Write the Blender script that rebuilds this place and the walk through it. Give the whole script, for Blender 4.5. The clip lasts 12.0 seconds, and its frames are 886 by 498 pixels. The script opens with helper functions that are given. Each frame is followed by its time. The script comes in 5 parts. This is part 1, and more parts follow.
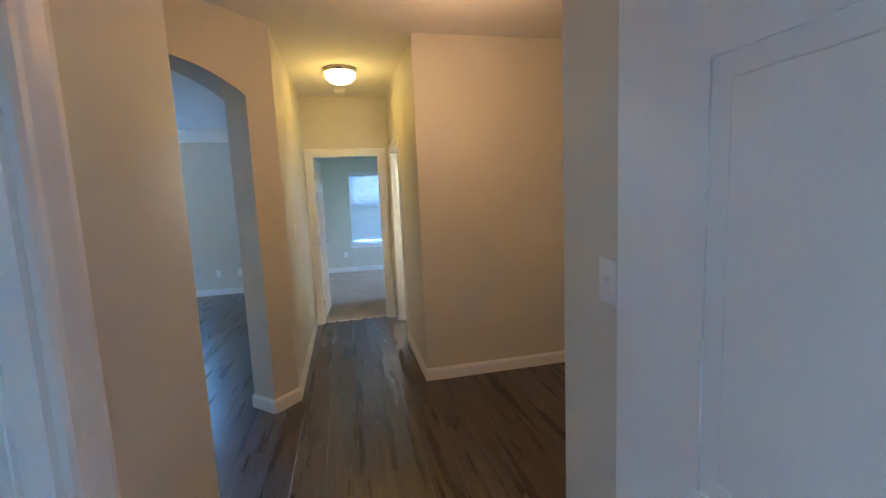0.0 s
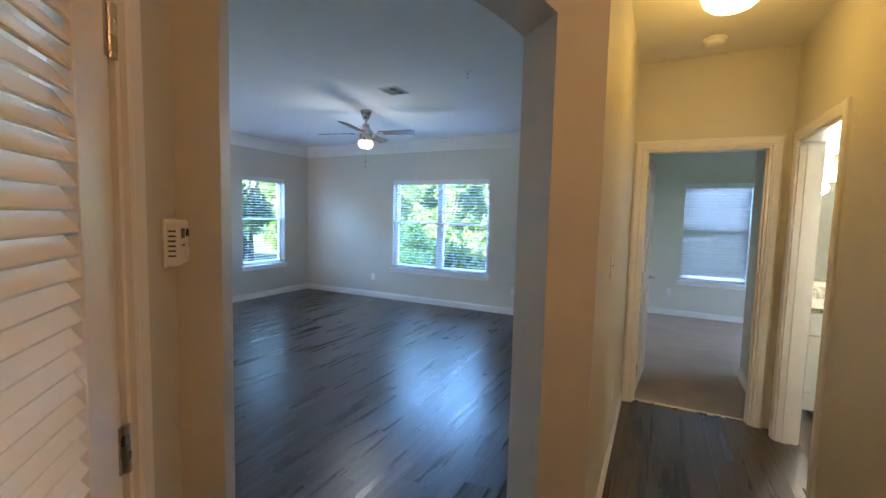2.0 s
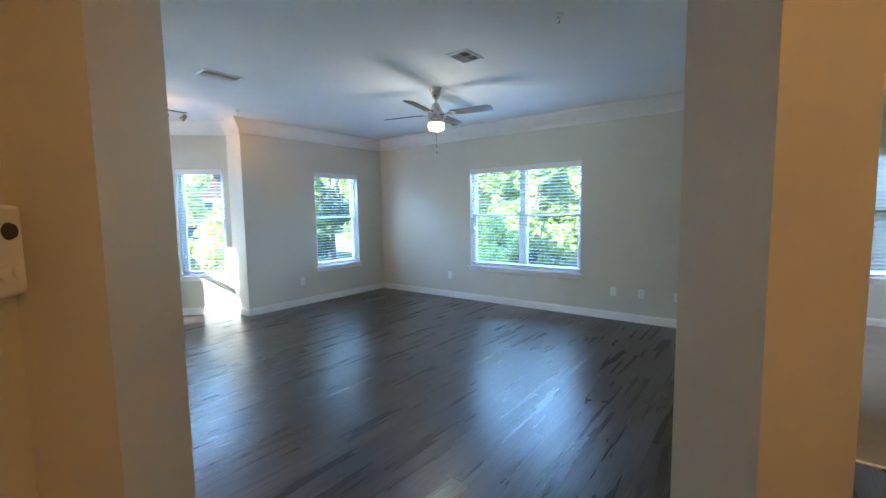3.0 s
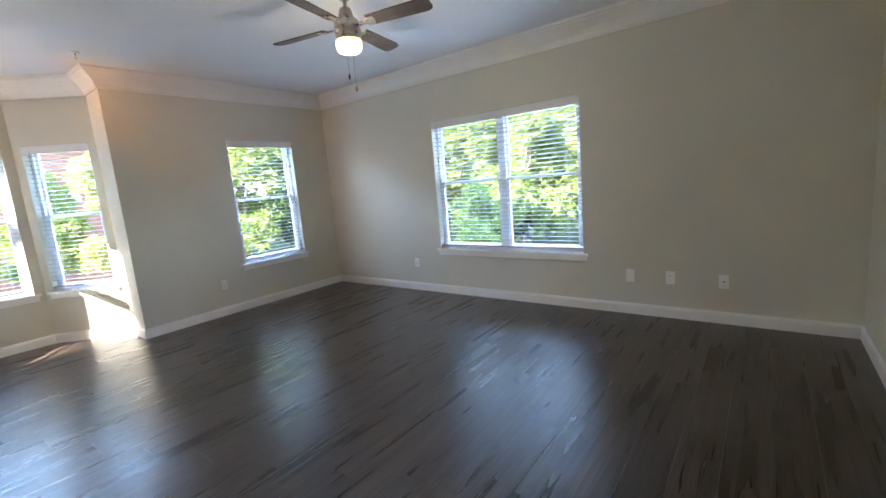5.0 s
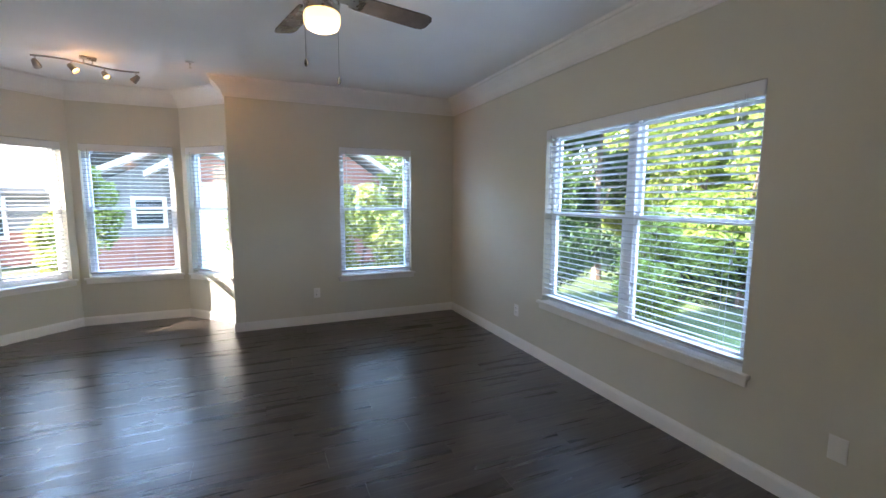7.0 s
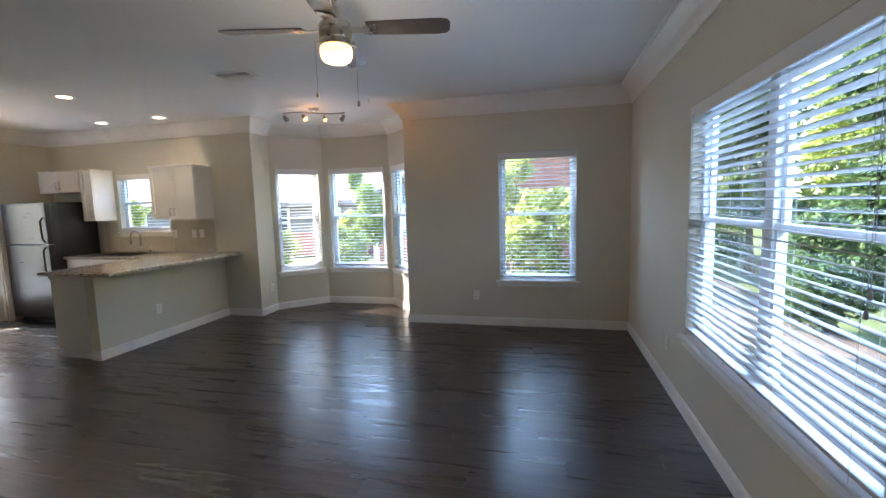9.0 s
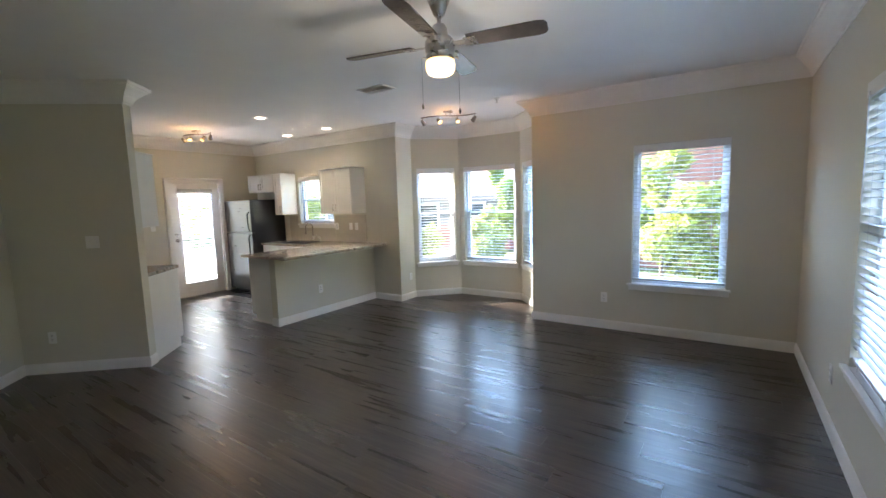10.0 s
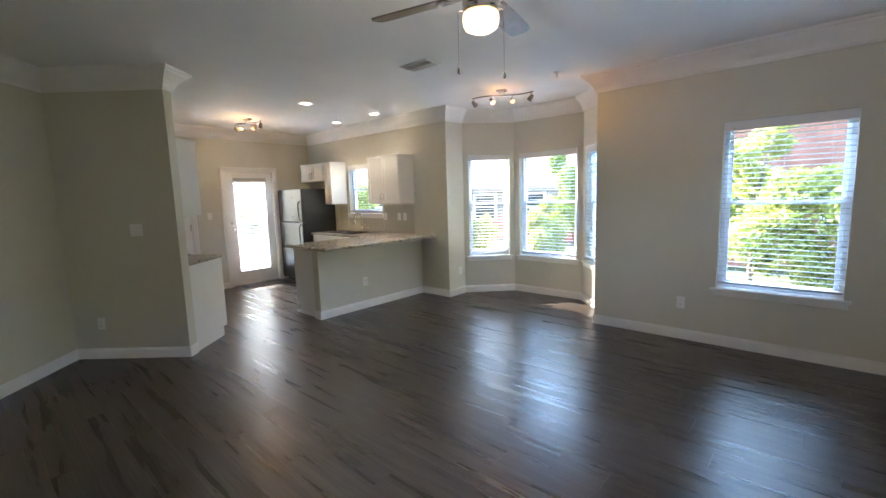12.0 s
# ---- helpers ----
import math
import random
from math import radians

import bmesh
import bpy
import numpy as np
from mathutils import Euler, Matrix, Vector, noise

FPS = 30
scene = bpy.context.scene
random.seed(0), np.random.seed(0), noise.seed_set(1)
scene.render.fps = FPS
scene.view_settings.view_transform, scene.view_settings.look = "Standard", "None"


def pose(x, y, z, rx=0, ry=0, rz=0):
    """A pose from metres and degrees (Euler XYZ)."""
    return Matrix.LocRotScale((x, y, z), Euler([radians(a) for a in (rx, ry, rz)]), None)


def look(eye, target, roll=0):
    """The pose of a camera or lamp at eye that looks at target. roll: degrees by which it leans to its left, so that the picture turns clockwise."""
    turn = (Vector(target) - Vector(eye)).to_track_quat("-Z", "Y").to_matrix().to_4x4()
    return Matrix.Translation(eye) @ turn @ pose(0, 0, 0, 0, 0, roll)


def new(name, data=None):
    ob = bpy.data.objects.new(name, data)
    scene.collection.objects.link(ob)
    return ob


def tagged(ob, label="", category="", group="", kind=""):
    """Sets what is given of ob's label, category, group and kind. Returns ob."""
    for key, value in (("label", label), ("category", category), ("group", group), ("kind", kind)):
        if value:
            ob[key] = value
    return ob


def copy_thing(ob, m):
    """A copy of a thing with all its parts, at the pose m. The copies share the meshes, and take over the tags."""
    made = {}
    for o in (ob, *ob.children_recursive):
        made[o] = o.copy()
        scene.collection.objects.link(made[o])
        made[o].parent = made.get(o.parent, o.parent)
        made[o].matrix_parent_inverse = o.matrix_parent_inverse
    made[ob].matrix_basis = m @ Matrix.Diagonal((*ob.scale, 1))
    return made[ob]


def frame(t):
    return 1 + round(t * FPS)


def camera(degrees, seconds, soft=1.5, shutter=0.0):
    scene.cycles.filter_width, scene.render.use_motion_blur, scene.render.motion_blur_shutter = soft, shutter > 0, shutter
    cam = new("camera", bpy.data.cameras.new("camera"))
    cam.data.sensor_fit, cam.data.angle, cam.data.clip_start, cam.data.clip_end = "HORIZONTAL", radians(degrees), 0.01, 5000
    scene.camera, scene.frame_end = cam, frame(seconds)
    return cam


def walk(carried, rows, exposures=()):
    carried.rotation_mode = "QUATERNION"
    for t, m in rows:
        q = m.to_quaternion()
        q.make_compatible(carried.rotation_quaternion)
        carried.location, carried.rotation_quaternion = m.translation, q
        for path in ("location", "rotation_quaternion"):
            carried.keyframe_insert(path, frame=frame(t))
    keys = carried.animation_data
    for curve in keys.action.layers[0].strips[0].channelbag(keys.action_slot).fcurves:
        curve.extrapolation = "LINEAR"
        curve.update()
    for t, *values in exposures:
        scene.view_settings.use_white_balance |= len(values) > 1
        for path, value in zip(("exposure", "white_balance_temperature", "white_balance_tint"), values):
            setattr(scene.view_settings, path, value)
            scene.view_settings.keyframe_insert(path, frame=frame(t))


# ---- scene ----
cam = camera(92.2, 12.0)
PATH = [
    (0, (0.119, -0.106, 1.484), (0.555, 1.831, 1.241), -2.5),
    (0.4, (0.067, 0.195, 1.5), (0.306, 2.167, 1.267), -2.0),
    (0.5, (0.078, 0.266, 1.499), (0.254, 2.246, 1.273), -1.9),
    (0.8, (0.125, 0.489, 1.486), (-0.009, 2.473, 1.276), 0.4),
    (1, (0.127, 0.616, 1.488), (-0.241, 2.572, 1.286), 0.8),
    (1.5, (0.015, 1.035, 1.489), (-0.693, 2.899, 1.327), 0.4),
    (2, (-0.106, 1.444, 1.485), (-1.003, 3.225, 1.328), 1.4),
    (2.5, (-0.251, 1.795, 1.451), (-1.397, 3.423, 1.261), 1.4),
    (3, (-0.462, 2.04, 1.443), (-1.674, 3.62, 1.259), -0.9),
    (3.2, (-0.526, 2.158, 1.429), (-1.753, 3.727, 1.248), -1.7),
    (4.8, (-1.013, 3.373, 1.367), (-2.24, 4.914, 1.025), -5.0),
    (5, (-1.032, 3.539, 1.37), (-2.235, 5.106, 1.058), -4.8),
    (5.5, (-1.029, 3.984, 1.378), (-2.14, 5.614, 1.051), -3.0),
    (6, (-1.041, 4.398, 1.438), (-2.429, 5.811, 1.162), -2.8),
    (6.5, (-1.009, 4.832, 1.453), (-2.672, 5.915, 1.212), 2.5),
    (6.7, (-1.033, 5.026, 1.458), (-2.767, 5.994, 1.218), 1.6),
    (8.3, (-1.127, 6.3, 1.482), (-3.117, 6.294, 1.28), -0.8),
    (8.5, (-1.112, 6.394, 1.495), (-3.099, 6.295, 1.289), -1.6),
    (9, (-1.079, 6.719, 1.491), (-3.013, 6.254, 1.281), -1.6),
    (9.5, (-1.122, 6.912, 1.504), (-2.933, 6.09, 1.296), 0.0),
    (10, (-1.109, 7.059, 1.526), (-2.762, 5.954, 1.306), -1.8),
    (10.5, (-1.068, 7.117, 1.546), (-2.635, 5.893, 1.327), -2.8),
    (11, (-1.099, 7.101, 1.501), (-2.631, 5.834, 1.287), -1.9),
    (11.5, (-1.228, 7.052, 1.49), (-2.74, 5.766, 1.238), -2.3),
    (12, (-1.542, 6.9, 1.5), (-3.021, 5.578, 1.246), -1.7),
]
walk(cam, [(t, look(eye, target, roll)) for t, eye, target, roll in PATH],
     [(0.0, 4.75, 4350, 5), (0.5, 4.62, 4800, 8), (1.0, 4.5, 4650, 8), (2.0, 4.42, 4900, 9), (3.0, 4.52, 5200, 6), (5.0, 4.38, 6250, 14), (6.5, 4.0, 6400, 15), (8.5, 3.6, 6350, 15), (10.5, 4.18, 6350, 13), (12.0, 4.18, 6300, 13)])

# ---- world, sun, exposure ----
SUN_ELEV = radians(27)
SKY_N, SKY_W, SKY_B, SKY_R, FILL_E, SKY_K = 155.0, 95.0, 175.0, 26.0, 9.0, 75.0
HALL_W, ENTRY_W, FAN_W, TRACK_W, KIT_W, CAN_W, BATH_W = 0.29, 0.80, 0.80, 1.3, 0.4, 5.0, 4.0
world = bpy.data.worlds.new("sky")
scene.world = world
world.use_nodes = True
wn = world.node_tree.nodes
sky = wn.new("ShaderNodeTexSky")
sky.sky_type = "NISHITA"
sky.sun_disc = False
sky.sun_elevation = SUN_ELEV
sky.sun_rotation = radians(188)
wn["Background"].inputs["Strength"].default_value = 0.10
world.node_tree.links.new(sky.outputs["Color"], wn["Background"].inputs["Color"])
sun_data = bpy.data.lights.new("sun", "SUN")
sun_data.energy, sun_data.angle, sun_data.color = 4.0, radians(0.55), (1.0, 0.93, 0.82)
sun = new("sun", sun_data)
sun.matrix_world = look((-20 * math.sin(radians(8)), -20 * math.cos(radians(8)), 20 * math.tan(SUN_ELEV)), (0, 0, 0))

# ---- materials ----


def nodes_of(name):
    m = bpy.data.materials.new(name)
    m.use_nodes = True
    return m, m.node_tree.nodes, m.node_tree.links, m.node_tree.nodes["Principled BSDF"]


def surface(name, color, rough=0.5, metal=0.0, vary=0.06, scale=6.0, fine=120.0, bump=0.05, stretch=(1, 1, 1), rough_vary=0.06, dark=None, coat=0.0):
    """A procedural surface: two scales of colour variation, fine relief and uneven gloss, in metres of the world."""
    m, n, l, p = nodes_of(name)
    geo = n.new("ShaderNodeNewGeometry")
    mp = n.new("ShaderNodeMapping")
    mp.inputs["Scale"].default_value = stretch
    l.new(geo.outputs["Position"], mp.inputs["Vector"])
    big = n.new("ShaderNodeTexNoise")
    big.inputs["Scale"].default_value, big.inputs["Detail"].default_value = scale, 4
    small = n.new("ShaderNodeTexNoise")
    small.inputs["Scale"].default_value, small.inputs["Detail"].default_value = fine, 3
    l.new(mp.outputs[0], big.inputs["Vector"])
    l.new(mp.outputs[0], small.inputs["Vector"])
    add = n.new("ShaderNodeMath")
    add.operation = "MULTIPLY_ADD"
    add.inputs[1].default_value = 0.35
    l.new(small.outputs["Fac"], add.inputs[0])
    l.new(big.outputs["Fac"], add.inputs[2])
    ramp = n.new("ShaderNodeValToRGB")
    c = Vector(color)
    lo = Vector(dark) if dark else c * (1 - vary)
    hi = c if dark else c * (1 + vary)
    ramp.color_ramp.elements[0].position, ramp.color_ramp.elements[1].position = 0.42, 0.92
    ramp.color_ramp.elements[0].color, ramp.color_ramp.elements[1].color = (*lo, 1), (*hi, 1)
    l.new(add.outputs[0], ramp.inputs["Fac"])
    l.new(ramp.outputs["Color"], p.inputs["Base Color"])
    rr = n.new("ShaderNodeMapRange")
    rr.inputs["To Min"].default_value, rr.inputs["To Max"].default_value = max(0.02, rough - rough_vary), min(1, rough + rough_vary)
    l.new(big.outputs["Fac"], rr.inputs["Value"])
    l.new(rr.outputs[0], p.inputs["Roughness"])
    p.inputs["Metallic"].default_value = metal
    p.inputs["Coat Weight"].default_value = coat
    if bump:
        b = n.new("ShaderNodeBump")
        b.inputs["Strength"].default_value, b.inputs["Distance"].default_value = bump, 0.004
        l.new(small.outputs["Fac"], b.inputs["Height"])
        l.new(b.outputs["Normal"], p.inputs["Normal"])
    return m


def glow(name, color, strength):
    m, n, l, p = nodes_of(name)
    p.inputs["Base Color"].default_value = (0.85, 0.83, 0.78, 1)
    p.inputs["Emission Color"].default_value = (*color, 1)
    p.inputs["Emission Strength"].default_value = strength
    return m


PAINT = surface("greige_wall_paint", (0.67, 0.65, 0.56), 0.5, vary=0.025, scale=2.5, fine=260, bump=0.10)
CEIL = surface("ceiling_paint", (0.85, 0.85, 0.84), 0.8, vary=0.02, scale=3, fine=200, bump=0.10)
TRIM = surface("white_trim_paint", (0.85, 0.84, 0.815), 0.32, vary=0.03, scale=5, fine=90, bump=0.03)
VINYL = surface("white_vinyl", (0.80, 0.81, 0.82), 0.35, vary=0.02, scale=5, fine=60, bump=0.02)
# White slats dimmed to mid grey, offsetting the sky panels' strong light on them.
SLAT = surface("dimmed_white_slat", (0.50, 0.50, 0.50), 0.42, vary=0.03, scale=9, fine=80, bump=0.03)
CAB = surface("white_cabinet_paint", (0.80, 0.80, 0.78), 0.35, vary=0.02, scale=5, fine=60, bump=0.02)
NICKEL = surface("brushed_nickel", (0.55, 0.52, 0.48), 0.28, metal=1, vary=0.08, scale=20, fine=300, bump=0.03)
BRONZE = surface("dark_nickel_track", (0.32, 0.29, 0.26), 0.3, metal=1, vary=0.1, scale=20, fine=300, bump=0.03)
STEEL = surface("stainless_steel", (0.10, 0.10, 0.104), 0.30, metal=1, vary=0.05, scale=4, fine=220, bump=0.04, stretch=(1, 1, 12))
BLACK = surface("black_enamel", (0.016, 0.016, 0.018), 0.3, vary=0.2, scale=8, fine=200, bump=0.08)
PLASTIC = surface("white_plastic", (0.88, 0.875, 0.85), 0.3, vary=0.02, scale=20, fine=90, bump=0.01)
SLOT = surface("dark_slot", (0.05, 0.05, 0.05), 0.6, vary=0.1)
LCD = surface("grey_green_lcd", (0.22, 0.26, 0.20), 0.2, vary=0.08, scale=30)
GRIME = surface("dark_joint", (0.03, 0.024, 0.02), 0.8, vary=0.2)
BLADE = surface("dark_walnut_blade", (0.10, 0.088, 0.085), 0.22, vary=0.2, scale=12, fine=90, bump=0.05)
BRICK = surface("red_brick", (0.34, 0.15, 0.11), 0.85, vary=0.25, scale=3, fine=40, bump=0.3)
SIDING = surface("grey_siding", (0.21, 0.205, 0.21), 0.7, vary=0.06, scale=2, fine=30, bump=0.1)
PALE_ROOF = surface("pale_shingle", (0.27, 0.235, 0.225), 0.9, vary=0.2, scale=4, fine=30, bump=0.4)
ROOF = surface("roof_shingle", (0.27, 0.235, 0.22), 0.9, vary=0.25, scale=4, fine=30, bump=0.4)
BARK = surface("bark", (0.13, 0.09, 0.065), 0.9, vary=0.35, scale=6, fine=40, bump=0.6, stretch=(1, 1, 0.3))
CONCRETE = surface("concrete", (0.45, 0.43, 0.40), 0.85, vary=0.12, scale=2, fine=60, bump=0.2)
GRASS = surface("lawn", (0.06, 0.085, 0.025), 0.9, vary=0.4, scale=1.2, fine=25, bump=0.8)
MULCH = surface("brown_mulch", (0.06, 0.042, 0.03), 0.95, vary=0.4, scale=5, fine=60, bump=0.8)
CARPET = surface("tan_carpet", (0.40, 0.345, 0.29), 0.95, vary=0.12, scale=3, fine=500, bump=0.9)
CERAMIC = surface("white_ceramic", (0.82, 0.82, 0.80), 0.12, vary=0.01, bump=0.0)
MAST = surface("glass_dark", (0.05, 0.06, 0.07), 0.08, vary=0.1)
WARM_GLASS = glow("lit_warm_glass", (1.0, 0.60, 0.18), 0.30)
FAN_GLASS = glow("lit_fan_glass", (1.0, 0.60, 0.20), 0.26)
CAN_GLOW = glow("lit_can_lens", (1.0, 0.88, 0.68), 0.9)
SPOT_GLOW = glow("lit_spot_lens", (1.0, 0.60, 0.20), 0.30)


def wood_floor():
    m, n, l, p = nodes_of("dark_vinyl_plank")
    geo, info = n.new("ShaderNodeNewGeometry"), n.new("ShaderNodeObjectInfo")
    mul = n.new("ShaderNodeVectorMath")
    mul.operation = "SCALE"
    mul.inputs[0].default_value = (37, 91, 0)
    l.new(info.outputs["Random"], mul.inputs["Scale"])
    add = n.new("ShaderNodeVectorMath")
    l.new(geo.outputs["Position"], add.inputs[0])
    l.new(mul.outputs[0], add.inputs[1])
    def streaks(scale, stretch, detail):
        mp, tex = n.new("ShaderNodeMapping"), n.new("ShaderNodeTexNoise")
        mp.inputs["Scale"].default_value = (1, stretch, 1)
        tex.inputs["Scale"].default_value, tex.inputs["Detail"].default_value = scale, detail
        l.new(add.outputs[0], mp.inputs["Vector"])
        l.new(mp.outputs[0], tex.inputs["Vector"])
        return tex

    band, grain, ticks = streaks(16, 0.06, 2), streaks(85, 0.035, 4), streaks(110, 0.16, 2)
    soft, tone = n.new("ShaderNodeMath"), n.new("ShaderNodeMath")
    soft.operation, soft.inputs[1].default_value = "MULTIPLY", 0.55
    l.new(band.outputs["Fac"], soft.inputs[0])
    tone.operation, tone.inputs[1].default_value = "MULTIPLY_ADD", 0.45
    l.new(grain.outputs["Fac"], tone.inputs[0])
    l.new(soft.outputs[0], tone.inputs[2])
    ramp = n.new("ShaderNodeValToRGB")
    e = ramp.color_ramp.elements
    e[0].position, e[0].color = 0.35, (0.022, 0.016, 0.013, 1)
    e[1].position, e[1].color = 0.67, (0.093, 0.0705, 0.057, 1)
    mid = e.new(0.50)
    mid.color = (0.051, 0.0382, 0.031, 1)
    l.new(tone.outputs[0], ramp.inputs["Fac"])
    hsv = n.new("ShaderNodeHueSaturation")
    mr = n.new("ShaderNodeMapRange")
    mr.inputs["To Min"].default_value, mr.inputs["To Max"].default_value = 0.86, 1.15
    l.new(info.outputs["Random"], mr.inputs["Value"])
    l.new(mr.outputs[0], hsv.inputs["Value"])
    l.new(ramp.outputs["Color"], hsv.inputs["Color"])
    l.new(hsv.outputs["Color"], p.inputs["Base Color"])
    rr = n.new("ShaderNodeMapRange")
    rr.inputs["To Min"].default_value, rr.inputs["To Max"].default_value = 0.25, 0.34
    rr.inputs["From Min"].default_value, rr.inputs["From Max"].default_value = 0.32, 0.68
    l.new(band.outputs["Fac"], rr.inputs["Value"])
    l.new(rr.outputs[0], p.inputs["Roughness"])
    b = n.new("ShaderNodeBump")
    p.inputs["Specular IOR Level"].default_value = 0.85
    b.inputs["Strength"].default_value, b.inputs["Distance"].default_value = 0.085, 0.002
    both = n.new("ShaderNodeMath")
    l.new(grain.outputs["Fac"], both.inputs[0])
    l.new(ticks.outputs["Fac"], both.inputs[1])
    l.new(both.outputs[0], b.inputs["Height"])
    l.new(b.outputs["Normal"], p.inputs["Normal"])
    return m


def clear_glass():
    m, n, l, p = nodes_of("window_glass")
    out = n["Material Output"]
    n.remove(p)
    tr, gl, lw, mx = n.new("ShaderNodeBsdfTransparent"), n.new("ShaderNodeBsdfGlossy"), n.new("ShaderNodeLayerWeight"), n.new("ShaderNodeMixShader")
    tr.inputs["Color"].default_value = (0.95, 0.97, 0.965, 1)
    gl.inputs["Roughness"].default_value = 0.02
    pw, sc = n.new("ShaderNodeMath"), n.new("ShaderNodeMath")
    pw.operation, pw.inputs[1].default_value = "POWER", 4.0
    sc.operation, sc.inputs[1].default_value, sc.inputs[2].default_value = "MULTIPLY_ADD", 0.5, 0.025
    l.new(lw.outputs["Facing"], pw.inputs[0])
    l.new(pw.outputs[0], sc.inputs[0])
    l.new(sc.outputs[0], mx.inputs["Fac"])
    l.new(tr.outputs[0], mx.inputs[1])
    l.new(gl.outputs[0], mx.inputs[2])
    l.new(mx.outputs[0], out.inputs["Surface"])
    return m


def leaf_mat(name, a, b):
    m, n, l, p = nodes_of(name)
    geo = n.new("ShaderNodeNewGeometry")
    ramp = n.new("ShaderNodeValToRGB")
    ramp.color_ramp.elements[0].color, ramp.color_ramp.elements[1].color = (*a, 1), (*b, 1)
    l.new(geo.outputs["Random Per Island"], ramp.inputs["Fac"])
    l.new(ramp.outputs["Color"], p.inputs["Base Color"])
    p.inputs["Roughness"].default_value = 0.55
    tl, mx = n.new("ShaderNodeBsdfTranslucent"), n.new("ShaderNodeMixShader")
    l.new(ramp.outputs["Color"], tl.inputs["Color"])
    mx.inputs["Fac"].default_value = 0.55
    l.new(p.outputs[0], mx.inputs[1])
    l.new(tl.outputs[0], mx.inputs[2])
    l.new(mx.outputs[0], n["Material Output"].inputs["Surface"])
    return m


def granite():
    m, n, l, p = nodes_of("speckled_granite")
    geo = n.new("ShaderNodeNewGeometry")
    v = n.new("ShaderNodeTexVoronoi")
    v.inputs["Scale"].default_value = 130
    no = n.new("ShaderNodeTexNoise")
    no.inputs["Scale"].default_value, no.inputs["Detail"].default_value = 28, 6
    l.new(geo.outputs["Position"], v.inputs["Vector"])
    l.new(geo.outputs["Position"], no.inputs["Vector"])
    sp = n.new("ShaderNodeSeparateColor")
    l.new(v.outputs["Color"], sp.inputs[0])
    mx = n.new("ShaderNodeMath")
    mx.operation = "MULTIPLY_ADD"
    mx.inputs[1].default_value = 0.45
    l.new(sp.outputs[0], mx.inputs[0])
    l.new(no.outputs["Fac"], mx.inputs[2])
    ramp = n.new("ShaderNodeValToRGB")
    e = ramp.color_ramp.elements
    e[0].position, e[0].color = 0.48, (0.07, 0.055, 0.045, 1)
    e[1].position, e[1].color = 0.95, (0.62, 0.57, 0.48, 1)
    k = e.new(0.66)
    k.color = (0.36, 0.32, 0.27, 1)
    l.new(mx.outputs[0], ramp.inputs["Fac"])
    l.new(ramp.outputs["Color"], p.inputs["Base Color"])
    p.inputs["Roughness"].default_value = 0.16
    return m


FLOOR, GLASS, GRANITE = wood_floor(), clear_glass(), granite()
LEAF = leaf_mat("bright_leaf", (0.12, 0.18, 0.03), (0.30, 0.36, 0.08))
LEAF_DARK = leaf_mat("dark_leaf", (0.03, 0.07, 0.02), (0.09, 0.14, 0.045))
LEAF_YELLOW = leaf_mat("yellow_green_leaf", (0.20, 0.23, 0.04), (0.44, 0.44, 0.13))

# ---- building blocks ----


def mesh_of(bm, name, material, smooth=False):
    me = bpy.data.meshes.new(name)
    bmesh.ops.recalc_face_normals(bm, faces=bm.faces[:])
    for f in bm.faces:
        f.smooth = smooth
    bm.to_mesh(me)
    bm.free()
    me.materials.append(material)
    return me


def part(name, bm, material, parent, label="", smooth=False):
    """One mesh object under a thing or a part."""
    ob = new(name, mesh_of(bm, name, material, smooth))
    ob.parent = parent
    if label:
        ob["label"] = label
    return ob


def piece(name, mesh, parent, m):
    ob = new(name, mesh)
    ob.parent = parent
    ob.matrix_basis = m
    return ob


def solid(name, bm, material, label="", category="", kind="", group="", m=None, smooth=False):
    """A thing or a piece of the setting that is one mesh."""
    ob = new(name, mesh_of(bm, name, material, smooth))
    if m is not None:
        ob.matrix_world = m
    return tagged(ob, label, category, group, kind)


def thing(name, m, label, category, group="", kind=""):
    ob = new(name)
    ob.empty_display_size = 0.1
    ob.matrix_world = m
    return tagged(ob, label, category, group, kind)


def box(x0, x1, y0, y1, z0, z1, bevel=0.0, bm=None, seg=1):
    out = bm or bmesh.new()
    t = bmesh.new()
    bmesh.ops.create_cube(t, size=1)
    for v in t.verts:
        v.co = Vector(((x0 + x1) / 2 + v.co.x * (x1 - x0), (y0 + y1) / 2 + v.co.y * (y1 - y0), (z0 + z1) / 2 + v.co.z * (z1 - z0)))
    if bevel:
        bmesh.ops.bevel(t, geom=t.edges[:] + t.verts[:], offset=bevel, segments=seg, affect="EDGES", profile=0.5)
    return join(out, t)


def join(out, t):
    base = {v: out.verts.new(v.co) for v in t.verts}
    for f in t.faces:
        out.faces.new([base[v] for v in f.verts])
    t.free()
    return out


